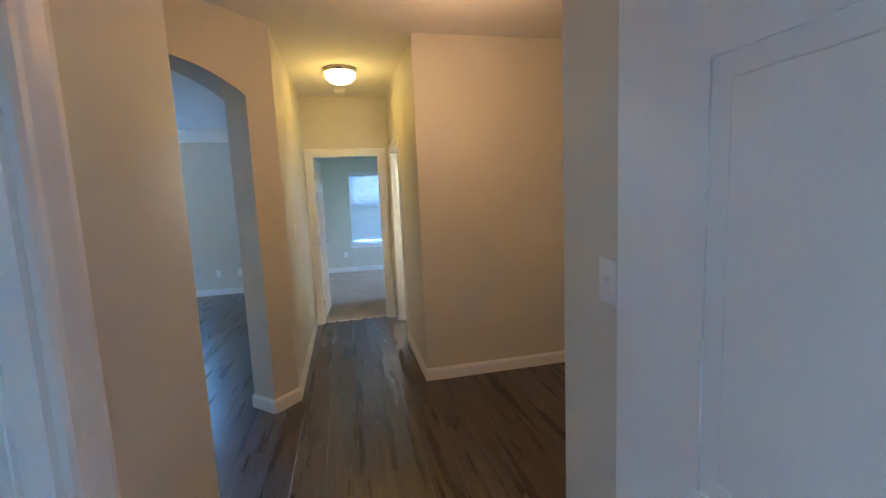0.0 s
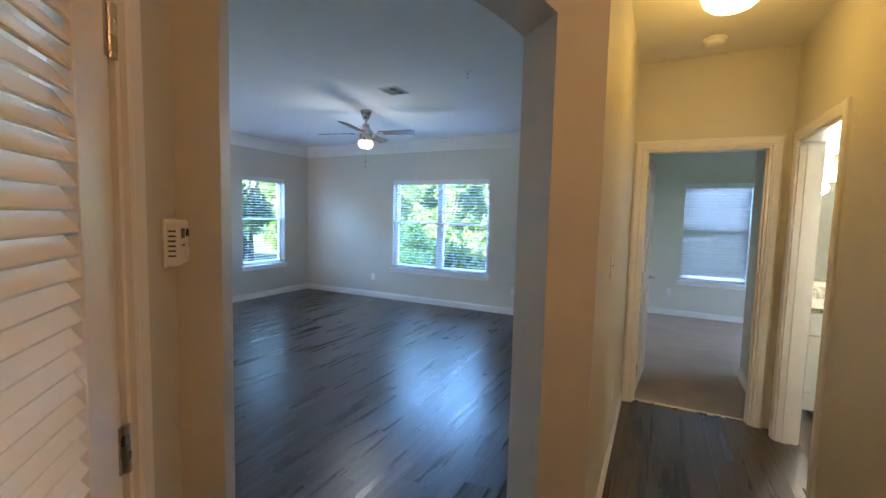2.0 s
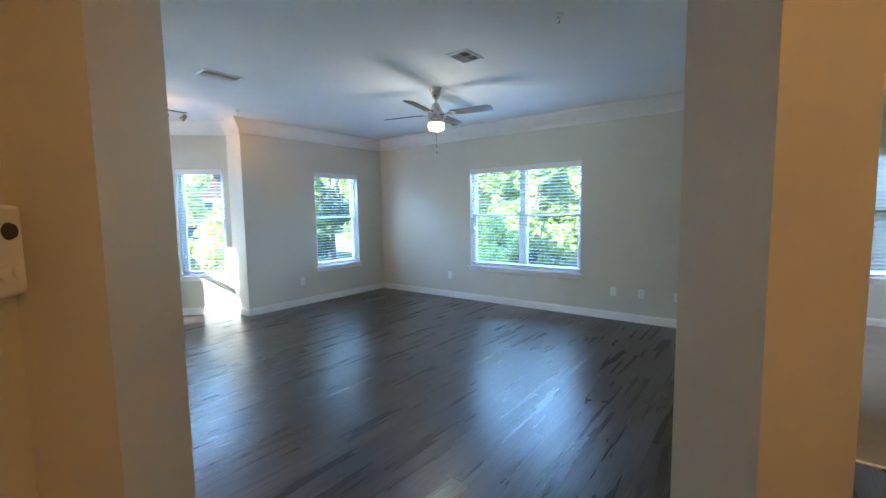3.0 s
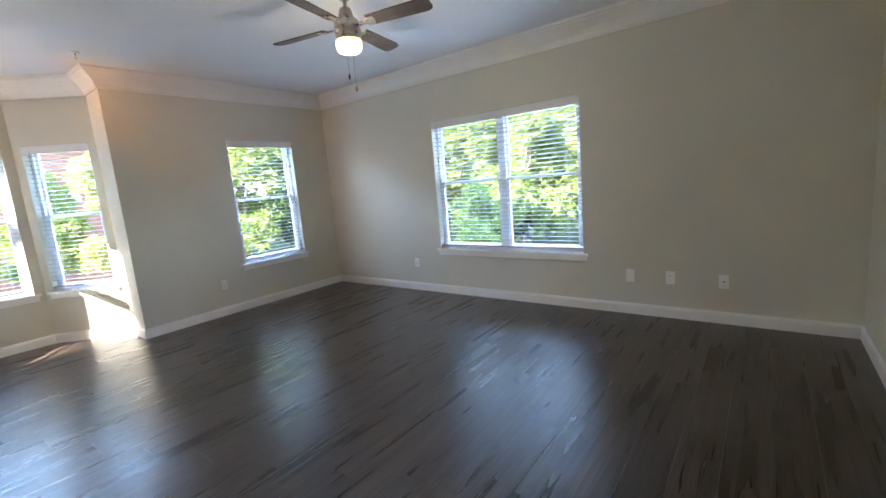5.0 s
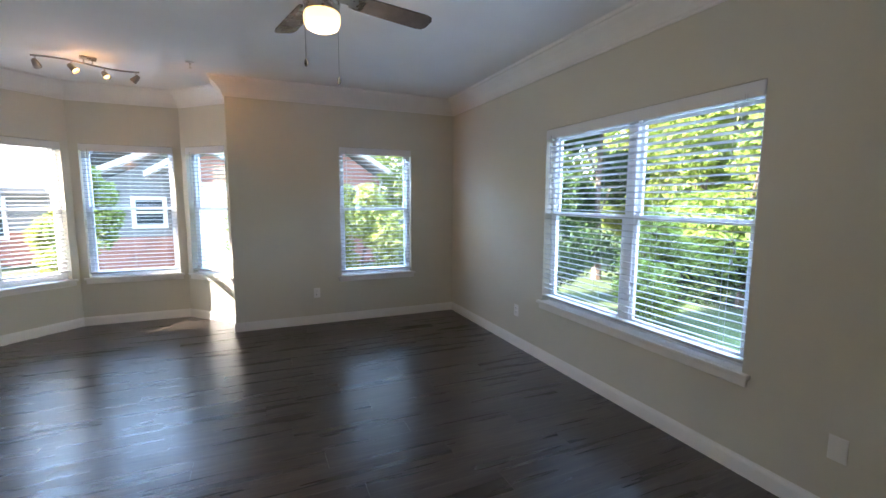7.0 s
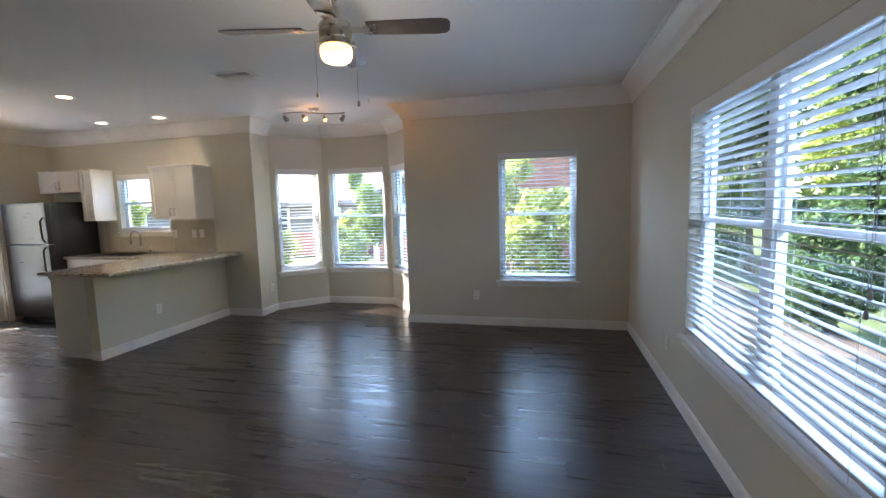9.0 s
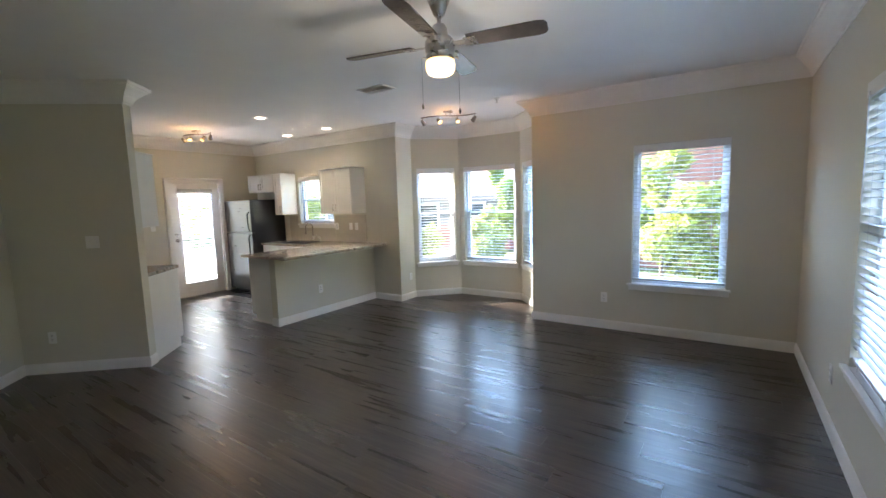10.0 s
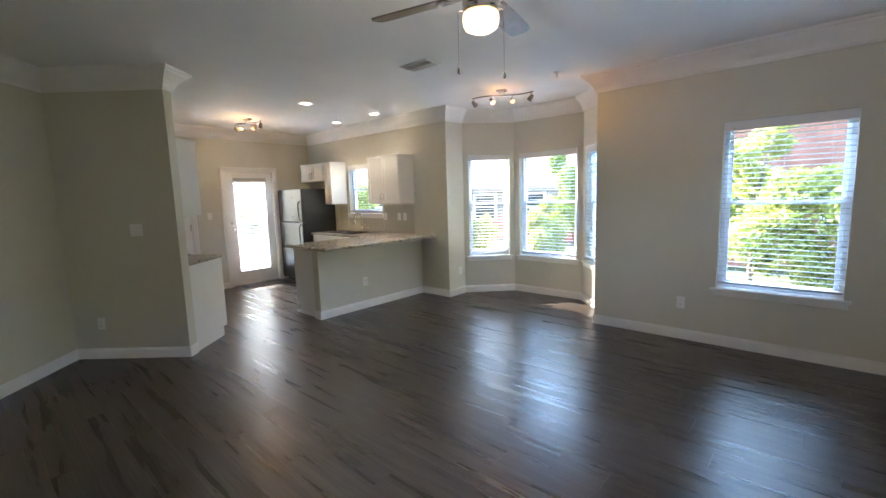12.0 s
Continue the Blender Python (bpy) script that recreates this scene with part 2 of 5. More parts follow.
def lathe(profile, steps=24, bm=None, center=(0, 0, 0), axis=None):
    """Turns a profile of (radius, height) round z; axis: a matrix for the result."""
    out = bm or bmesh.new()
    t = bmesh.new()
    rings = []
    for r, z in profile:
        if r < 1e-5:
            rings.append([t.verts.new((0, 0, z))])
        else:
            rings.append([t.verts.new((r * math.cos(2 * math.pi * i / steps), r * math.sin(2 * math.pi * i / steps), z)) for i in range(steps)])
    for a, b in zip(rings, rings[1:]):
        for i in range(steps):
            j = (i + 1) % steps
            if len(a) == 1 and len(b) > 1:
                t.faces.new((a[0], b[i], b[j]))
            elif len(b) == 1 and len(a) > 1:
                t.faces.new((a[i], a[j], b[0]))
            elif len(a) > 1:
                t.faces.new((a[i], a[j], b[j], b[i]))
    if axis is not None:
        bmesh.ops.transform(t, matrix=axis, verts=t.verts[:])
    for v in t.verts:
        v.co += Vector(center)
    return join(out, t)


def tube(points, r, steps=8, bm=None):
    """A round bar along points."""
    out = bm or bmesh.new()
    t = bmesh.new()
    pts = [Vector(p) for p in points]
    rings = []
    for i, p in enumerate(pts):
        d = (pts[min(i + 1, len(pts) - 1)] - pts[max(i - 1, 0)]).normalized()
        a = d.orthogonal().normalized() if abs(d.z) > 0.95 else d.cross(Vector((0, 0, 1))).normalized()
        b = d.cross(a)
        rings.append([t.verts.new(p + r * (a * math.cos(2 * math.pi * k / steps) + b * math.sin(2 * math.pi * k / steps))) for k in range(steps)])
    for a, b in zip(rings, rings[1:]):
        for k in range(steps):
            t.faces.new((a[k], a[(k + 1) % steps], b[(k + 1) % steps], b[k]))
    t.faces.new(rings[0][::-1])
    t.faces.new(rings[-1])
    return join(out, t)


def along(p0, p1):
    """The pose whose x runs from p0 to p1 and whose y points to the left of that way."""
    d = Vector((p1[0] - p0[0], p1[1] - p0[1], 0))
    return Matrix.Translation((p0[0], p0[1], 0)) @ Matrix.Rotation(math.atan2(d.y, d.x), 4, "Z"), d.length


def wall(name, p0, p1, thick, holes=(), z0=-0.04, z1=2.74, material=None, label="", ends=(0, 0)):
    """A wall whose room face runs from p0 to p1, with the room on the left; holes are (s0, s1, z0, z1) from p0."""
    m, length = along(p0, p1)
    ss = sorted({-ends[0], length + ends[1], *[h[0] for h in holes], *[h[1] for h in holes]})
    zs = sorted({z0, z1, *[h[2] for h in holes], *[h[3] for h in holes]})
    bm = bmesh.new()
    cache = {}

    def vert(s, d, z):
        k = (round(s, 5), d, round(z, 5))
        if k not in cache:
            cache[k] = bm.verts.new((s, -d, z))
        return cache[k]

    def full(i, j):
        if not (0 <= i < len(ss) - 1 and 0 <= j < len(zs) - 1):
            return False
        s, z = (ss[i] + ss[i + 1]) / 2, (zs[j] + zs[j + 1]) / 2
        return not any(h[0] < s < h[1] and h[2] < z < h[3] for h in holes)

    for i in range(len(ss) - 1):
        for j in range(len(zs) - 1):
            if not full(i, j):
                continue
            a, b, c, d = ss[i], ss[i + 1], zs[j], zs[j + 1]
            bm.faces.new([vert(a, 0, c), vert(b, 0, c), vert(b, 0, d), vert(a, 0, d)])
            bm.faces.new([vert(a, thick, c), vert(a, thick, d), vert(b, thick, d), vert(b, thick, c)])
            if not full(i - 1, j):
                bm.faces.new([vert(a, 0, c), vert(a, 0, d), vert(a, thick, d), vert(a, thick, c)])
            if not full(i + 1, j):
                bm.faces.new([vert(b, 0, c), vert(b, thick, c), vert(b, thick, d), vert(b, 0, d)])
            if not full(i, j - 1):
                bm.faces.new([vert(a, 0, c), vert(a, thick, c), vert(b, thick, c), vert(b, 0, c)])
            if not full(i, j + 1):
                bm.faces.new([vert(a, 0, d), vert(b, 0, d), vert(b, thick, d), vert(a, thick, d)])
    return solid(name, bm, material or PAINT, label or "smooth greige painted drywall", "wall", "structure", m=m)


def sweep(name, pts, profile, material, label, category, closed=False):
    """A moulding along a line of points on the floor plan, the room on the left; profile is (out from the wall, height)."""
    P = [Vector((p[0], p[1])) for p in pts]
    n = len(P)
    bm = bmesh.new()
    rings = []
    for i in range(n):
        prev = P[i] - P[i - 1] if (i or closed) else None
        nxt = P[(i + 1) % n] - P[i] if (i < n - 1 or closed) else None
        d0 = (prev or nxt).normalized()
        d1 = (nxt or prev).normalized()
        n0, n1 = Vector((-d0.y, d0.x)), Vector((-d1.y, d1.x))
        k = (n0 + n1) / max(0.2, 1 + n0.dot(n1))
        rings.append([bm.verts.new((P[i].x + k.x * o, P[i].y + k.y * o, z)) for o, z in profile])
    m = len(profile)
    for i in range(n if closed else n - 1):
        a, b = rings[i], rings[(i + 1) % n]
        for j in range(m):
            bm.faces.new((a[j], a[(j + 1) % m], b[(j + 1) % m], b[j]))
    if not closed:
        bm.faces.new(rings[0][::-1])
        bm.faces.new(rings[-1])
    return solid(name, bm, material, label, category, "structure")


BASE_PROFILE = ((-0.004, -0.01), (0.014, -0.01), (0.014, 0.075), (0.011, 0.088), (0.007, 0.094), (0.005, 0.102), (-0.004, 0.102))
CROWN_PROFILE = ((-0.004, 2.52), (0.012, 2.52), (0.016, 2.535), (0.022, 2.54), (0.03, 2.565), (0.052, 2.60), (0.085, 2.635), (0.115, 2.66), (0.122, 2.672), (0.135, 2.676), (0.14, 2.70), (-0.004, 2.70))


def baseboard(*pts):
    return sweep("baseboard", pts, BASE_PROFILE, TRIM, "white painted baseboard along the wall", "baseboard")


def crown(*pts, closed=False):
    return sweep("crown_molding", pts, CROWN_PROFILE, TRIM, "white painted crown molding under the ceiling", "crown molding", closed)


def frame_strip(bm, x0, x1, z0, z1, w, prof, bottom=False):
    """A moulded casing round an opening in the xz plane, that stands out to +y. prof: (across from the opening, depth)."""
    path = [(x0, z0), (x0, z1), (x1, z1), (x1, z0)]
    if bottom:
        path = path[:] + [path[0]]
    outs = [(-1, 0), (-1, 1), (1, 1), (1, 0)] if not bottom else [(-1, -1), (-1, 1), (1, 1), (1, -1), (-1, -1)]
    rings = []
    for (x, z), (ox, oz) in zip(path, outs):
        rings.append([bm.verts.new((x + ox * a, d, z + oz * a)) for a, d in prof])
    m = len(prof)
    for a, b in zip(rings, rings[1:]):
        for j in range(m):
            bm.faces.new((a[j], a[(j + 1) % m], b[(j + 1) % m], b[j]))
    if not bottom:
        bm.faces.new(rings[0])
        bm.faces.new(rings[-1][::-1])
    return bm


CASING = ((0, 0), (0, 0.012), (0.008, 0.016), (0.02, 0.014), (0.03, 0.017), (0.05, 0.021), (0.058, 0.02), (0.064, 0.015), (0.068, 0.014), (0.07, 0))


def doorway(name, p0, p1, depth, height, label, both=True, wide=1.0):
    """Jamb lining and casings of an opening from p0 to p1 on the near face, the near room on the left."""
    m, w = along(p0, p1)
    t = thing(name, m, label, "door frame", kind="structure")
    prof = tuple((a * wide, d) for a, d in CASING)
    part("casing", frame_strip(bmesh.new(), 0.0, w, 0.0, height, 0.07, prof), TRIM, t)
    if both:
        bm = frame_strip(bmesh.new(), 0.0, w, 0.0, height, 0.07, prof)
        for v in bm.verts:
            v.co.y = -depth - v.co.y
        part("casing", bm, TRIM, t)
    for a, b in ((0, 0.018), (w - 0.018, w)):
        part("jamb", box(a, b, -depth - 0.001, 0.001, 0, height), TRIM, t)
        s = box(min(a, b) + (0.018 if a == 0 else -0.011), max(a, b) + (0.011 if a == 0 else -0.018), -depth * 0.62, -depth * 0.3, 0, height - 0.018)
        part("door_stop", s, TRIM, t)
    part("head_jamb", box(0.018, w - 0.018, -depth - 0.001, 0.001, height - 0.018, height), TRIM, t)
    return t


def panel_leaf(parent, w, h, layout, thick=0.035, material=None, st=0.11, inset=0.011):
    """A stile-and-rail leaf in local x 0..w, y 0..thick, z 0..h; layout is rows of (z0, z1, columns)."""
    mt = material or TRIM
    cuts = [(z0, z1, c) for z0, z1, c in layout]
    bm = bmesh.new()
    box(0, st, 0, thick, 0, h, bm=bm)
    box(w - st, w, 0, thick, 0, h, bm=bm)
    zs = [0] + [v for c in cuts for v in c[:2]] + [h]
    for a, b in zip(zs[::2], zs[1::2]):
        box(st, w - st, 0, thick, a, b, bm=bm)
    for z0, z1, c in cuts:
        if c == 2:
            box(w / 2 - st / 2, w / 2 + st / 2, 0, thick, z0, z1, bm=bm)
    part("leaf_frame", bm, mt, parent)
    for z0, z1, c in cuts:
        spans = [(st, w - st)] if c == 1 else [(st, w / 2 - st / 2), (w / 2 + st / 2, w - st)]
        for a, b in spans:
            bm = box(a, b, inset, thick - inset, z0, z1)
            for y0, y1 in ((inset * 0.36, inset + 0.001), (thick - inset - 0.001, thick - inset * 0.36)):
                box(a + 0.035, b - 0.035, y0, y1, z0 + 0.035, z1 - 0.035, bevel=0.0035, bm=bm)
            part("door_panel", bm, mt, parent)


def lever(parent, x, z, y, side, turn=1):
    bm = lathe(((0, 0), (0.027, 0), (0.029, 0.004), (0.02, 0.009), (0.011, 0.012), (0.011, 0.045), (0, 0.047)), 16, axis=Matrix.Rotation(radians(90 * side), 4, "X"))
    tube(((0, -0.04 * side, 0), (-0.02 * turn, -0.048 * side, 0), (-0.06 * turn, -0.05 * side, -0.002), (-0.105 * turn, -0.045 * side, -0.004)), 0.008, 8, bm)
    for v in bm.verts:
        v.co += Vector((x, y, z))
    return part("door_handle", bm, NICKEL, parent, "brushed nickel lever handle", smooth=True)


def hinge(parent, x, y, z):
    bm = box(x - 0.002, x + 0.03, y - 0.003, y + 0.001, z - 0.045, z + 0.045)
    lathe(((0.0, -0.05), (0.006, -0.048), (0.006, 0.048), (0.0, 0.05)), 10, bm, (x, y - 0.005, z))
    return part("hinge", bm, NICKEL, parent, "brushed nickel hinge")

# ---- plan ----
XW, YN, XE, YK = -6.175, 7.645, -0.445, -0.707
HL, HR, HN, HE = -0.31, 0.685, 5.18, 3.18
BAY = ((XW, 5.03), (-6.545, 5.03), (-7.09, 4.485), (-7.09, 3.415), (-6.545, 2.87), (XW, 2.87))
CEIL_Z = 2.70
U, N_ = Vector((0.683, 0.7304)), Vector((0.7304, -0.683))
LWC, LWE = Vector((-2.145, 1.515)), Vector((-2.875, 2.36))
ARCH0, ARCH1, ARCH_T = 1.172, 2.226, 0.225
Q, P = (-1.252, 2.137), (HL, 1.215)
LDIR = Vector((0.715, -0.699))
WIN_Z0, WIN_Z1 = 0.555, 2.068

# ---- setting ----
wall("wall_living_east", (XE, 3.166), (XE, 9.13), HL - XE)
wall("wall_living_north", (XE, YN), (XW, YN), 0.16, [(XE + 2.45, XE + 4.21, WIN_Z0, WIN_Z1)], ends=(0, 0.16))
wall("wall_living_west", (XW, YN), (XW, 5.19), 0.16, [(YN - 7.07, YN - 6.19, WIN_Z0, WIN_Z1)])
wall("wall_bay_return_north", BAY[0], BAY[1], 0.16)
wall("wall_bay_north_facet", BAY[1], BAY[2], 0.14, [(0.075, 0.695, WIN_Z0, WIN_Z1)], ends=(0, 0.06))
wall("wall_bay_middle", BAY[2], BAY[3], 0.14, [(0.085, 0.985, WIN_Z0, WIN_Z1)])
wall("wall_bay_south_facet", BAY[3], BAY[4], 0.14, [(0.075, 0.695, WIN_Z0, WIN_Z1)], ends=(0.06, 0))
wall("wall_bay_return_south", BAY[4], BAY[5], 0.16)
wall("wall_kitchen_west", (XW, 2.71), (XW, YK), 0.16, [(2.71 - 1.44, 2.71 - 0.56, 1.21, 2.05)], ends=(0, 0.16))
wall("wall_kitchen_south", (XW, YK), (-2.25, YK), 0.16, [(XW * -1 - 5.42, XW * -1 - 4.545, -0.04, 2.0), (XW * -1 - 4.0, XW * -1 - 3.24, -0.04, 2.02)])
wall("wall_kitchen_east", (-2.25, YK), (-2.25, 1.40), 0.12)
wall("wall_kitchen_stub", LWE, LWC, 0.115, ends=(0, 0.0))
wall("wall_closet", Q, P, 0.12, [(0.36, 1.15, -0.04, 2.04)], ends=(0.1, 0))
wall("wall_entry_left", P, (HL, -0.45), 0.12, [(0.515, 1.312, -0.04, 2.04)])
wall("wall_entry_front", (HL, -0.30), (0.745, -0.30), 0.15, [(0.10, 1.03, -0.04, 2.05)], ends=(0, 0.12))
wall("wall_entry_right", (0.745, -0.30), (0.745, 0.92), 0.12)
wall("wall_dining_south", (0.745, 1.04), (3.2, 1.04), 0.12)
wall("wall_dining_east", (3.2, 0.92), (3.2, 3.30), 0.12)
wall("wall_dining_north", (3.2, HE), (HR, HE), 0.12)
wall("wall_hall_right", (HR, 3.30), (HR, HN), 0.12, [(4.25 - 3.30, 5.01 - 3.30, -0.04, 2.03)])
wall("wall_hall_end", (0.805, HN), (HL, HN), 0.12, [(0.805 - 0.575, 0.805 + 0.235, -0.04, 2.03)])
wall("wall_bedroom_side", (0.665, 5.30), (0.665, 6.32), 0.12)
wall("wall_bath_north", (2.4, 6.20), (0.785, 6.20), 0.12, ends=(0.72, 0))
wall("wall_bedroom_east", (3.0, 6.20), (3.0, 8.97), 0.14, [(0.85, 2.05, 0.57, WIN_Z1)])
wall("wall_bedroom_north", (3.12, 8.97), (HL, 8.97), 0.16, [(3.12 - 1.08, 3.12 - 0.23, 0.57, WIN_Z1)])
wall("wall_bath_east", (2.4, 3.30), (2.4, 6.20), 0.12)


def arch_wall():
    """The slanting wall with the arched opening, from the kitchen stub to the hall."""
    m = Matrix.Translation((LWC.x, LWC.y, 0)) @ Matrix.Rotation(math.atan2(U.y, U.x), 4, "Z")
    spring, rise, top, steps = 2.195, 0.145, 2.74, 24
    half, mid = (ARCH1 - ARCH0) / 2, (ARCH0 + ARCH1) / 2
    r = (half * half + rise * rise) / (2 * rise)
    arc = []
    for i in range(steps + 1):
        s = ARCH0 + (ARCH1 - ARCH0) * i / steps
        arc.append((s, spring + math.sqrt(r * r - (s - mid) ** 2) - (r - rise)))
    bm = bmesh.new()

    def quad(*p):
        bm.faces.new([bm.verts.new(q) for q in p])

    ends = {0: 2.489, 1: 2.447}
    for k, d in ((0, 0.0), (1, -ARCH_T)):
        quad((-0.115, d, -0.04), (ARCH0, d, -0.04), (ARCH0, d, spring), (ARCH0, d, top), (-0.115, d, top))
        quad((ARCH1, d, -0.04), (ends[k], d, -0.04), (ends[k], d, top), (ARCH1, d, top), (ARCH1, d, spring))
        for a, b in zip(arc, arc[1:]):
            quad((a[0], d, a[1]), (b[0], d, b[1]), (b[0], d, top), (a[0], d, top))
    for a, b in zip(arc, arc[1:]):
        quad((a[0], 0, a[1]), (a[0], -ARCH_T, a[1]), (b[0], -ARCH_T, b[1]), (b[0], 0, b[1]))
    quad((ARCH0, 0, -0.04), (ARCH0, -ARCH_T, -0.04), (ARCH0, -ARCH_T, spring), (ARCH0, 0, spring))
    quad((ARCH1, 0, -0.04), (ARCH1, 0, spring), (ARCH1, -ARCH_T, spring), (ARCH1, -ARCH_T, -0.04))
    quad((-0.115, 0, -0.04), (-0.115, 0, top), (-0.115, -ARCH_T, top), (-0.115, -ARCH_T, -0.04))
    quad((ends[0], 0, -0.04), (ends[1], -ARCH_T, -0.04), (ends[1], -ARCH_T, top), (ends[0], 0, top))
    bmesh.ops.remove_doubles(bm, verts=bm.verts[:], dist=1e-5)
    return solid("wall_arch", bm, PAINT, "greige drywall with an arched opening", "wall", "structure", m=m)


arch_wall()


def at_arch(s, d):
    return tuple(LWC + U * s + N_ * d)


bm = box(-6.34, HL, -0.87, 7.81, CEIL_Z, 2.86)
box(-7.24, -6.34, 2.70, 5.20, CEIL_Z, 2.86, bm=bm)
box(HL, 3.32, -0.45, 9.13, CEIL_Z, 2.86, bm=bm)
solid("ceiling", bm, CEIL, "smooth matt white painted ceiling", "ceiling", "structure")

bm = box(-6.33, HL, -0.86, 7.80, -0.25, -0.0062)
box(-7.22, -6.33, 2.72, 5.18, -0.25, -0.0062, bm=bm)
box(HL, 3.31, -0.45, 9.12, -0.25, -0.0062, bm=bm)
floor = solid("floor", bm, GRIME, "dark grey-brown wood-look plank floor", "floor", "structure")
carpet_bm = box(HL, 3.0, 6.32, 8.97, -0.005, 0.010)
box(HL, 0.665, 5.245, 6.32, -0.005, 0.010, bm=carpet_bm)
solid("carpet", carpet_bm, CARPET, "tan cut-pile bedroom carpet", "carpet", "structure")
solid("threshold", box(-0.235, 0.575, 5.222, 5.248, -0.004, 0.013, bevel=0.004), NICKEL, "narrow metal strip between plank and carpet", "threshold", "structure")

# trim
stub_back = LWE + Vector((-0.757, -0.654)) * 0.115
crown((XE, 3.333), (XE, YN), (XW, YN), *BAY, (XW, YK), (-2.25, YK), (-2.25, 1.455), tuple(stub_back), tuple(LWE), tuple(LWC), closed=True)
arch_jl = [at_arch(ARCH0, 0), at_arch(ARCH0, ARCH_T)]
arch_jr = [at_arch(ARCH1, ARCH_T), at_arch(ARCH1, 0)]
baseboard(*arch_jr, (XE, 3.333), (XE, YN), (XW, YN), *BAY, (XW, 2.36))
baseboard((-4.475, YK), (-4.07, YK))
baseboard(tuple(stub_back), tuple(LWE), tuple(LWC), *arch_jl, Q, tuple(Vector(Q) + LDIR * 0.25))
baseboard(tuple(Vector(Q) + LDIR * 1.22), P, (HL, 0.82))
sweep("baseboard", ((0.745, 0.72), (0.745, 1.04), (3.2, 1.04), (3.2, HE), (HR, HE), (HR, 4.18)), BASE_PROFILE, TRIM, "white painted baseboard along the wall", "baseboard")
sweep("baseboard", ((HL, 5.10), (HL, 3.149), at_arch(ARCH1, ARCH_T)), BASE_PROFILE, TRIM, "white painted baseboard along the hall", "baseboard")
baseboard((0.665, 5.39), (0.665, 6.32), (3.0, 6.32), (3.0, 8.97), (HL, 8.97), (HL, 5.42))

# ---- windows and blinds ----


def slat_mesh(length, depth=0.05):
    bm = bmesh.new()
    rows = []
    for x in (0, length):
        top = [bm.verts.new((x, -depth / 2 + depth * i / 3, 0.0014 + 0.0035 * (1 - (2 * i / 3 - 1) ** 2))) for i in range(4)]
        low = [bm.verts.new((x, -depth / 2 + depth * i / 3, -0.0014 + 0.0035 * (1 - (2 * i / 3 - 1) ** 2))) for i in range(4)]
        rows.append(top + low[::-1])
    for j in range(8):
        bm.faces.new((rows[0][j], rows[0][(j + 1) % 8], rows[1][(j + 1) % 8], rows[1][j]))
    bm.faces.new(rows[0])
    bm.faces.new(rows[1][::-1])
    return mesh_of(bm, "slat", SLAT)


def blind(m, w, h, label, tilt=8.0, wand_side=1, drop=None, pitch=0.0445, y=-0.032, wide_valance=-0.003, cords=True):
    """A lowered slatted blind in local x 0..w, hanging from z = h."""
    drop = drop or h - 0.012
    t = thing("window_blind", m, label, "window blind", "window blinds")
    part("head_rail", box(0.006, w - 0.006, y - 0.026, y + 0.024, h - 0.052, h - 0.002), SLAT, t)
    part("valance", box(-wide_valance, w + wide_valance, -0.005, 0.009, h - 0.085, h - 0.006, bevel=0.003), VINYL, t, "white valance")
    me = slat_mesh(w - 0.014)
    z = h - 0.105
    zb = h - drop
    n = int((z - zb - 0.03) / pitch)
    for i in range(n):
        wob = random.uniform(-0.0012, 0.0012)
        piece("slat", me, t, pose(0.007, y, z - i * pitch + wob, tilt + random.uniform(-1.5, 1.5), random.uniform(-0.1, 0.1), 0))
    zl = z - n * pitch
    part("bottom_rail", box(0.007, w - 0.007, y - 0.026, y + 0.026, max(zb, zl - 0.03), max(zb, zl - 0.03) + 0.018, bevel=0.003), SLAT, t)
    xs = (0.12, w - 0.12) if w < 0.7 else ((0.14, w / 2, w - 0.14) if w < 1.2 else (0.15, w * 0.36, w * 0.64, w - 0.15))
    for x in xs:
        bm = tube(((x, y + 0.027, h - 0.05), (x, y + 0.027, zb + 0.01)), 0.0009, 5)
        tube(((x, y - 0.027, h - 0.05), (x, y - 0.027, zb + 0.01)), 0.0009, 5, bm)
        part("ladder_cord", bm, SLAT, t)
    xw = 0.08 if wand_side < 0 else w - 0.08
    part("tilt_wand", tube(((xw, 0.014, h - 0.06), (xw, 0.016, h - 0.62)), 0.004, 6), SLAT, t, "clear tilt wand")
    if cords:
        xc = w - xw
        bm = bmesh.new()
        for dx, dz in ((0, 0.86), (0.012, 0.92)):
            tube(((xc + dx, 0.014, h - 0.06), (xc + dx, 0.018, h - dz)), 0.0011, 5, bm)
            lathe(((0, 0.016), (0.005, 0.012), (0.008, -0.012), (0, -0.016)), 8, bm, (xc + dx, 0.018, h - dz - 0.012))
        part("lift_cord", bm, SLAT, t)
    return t


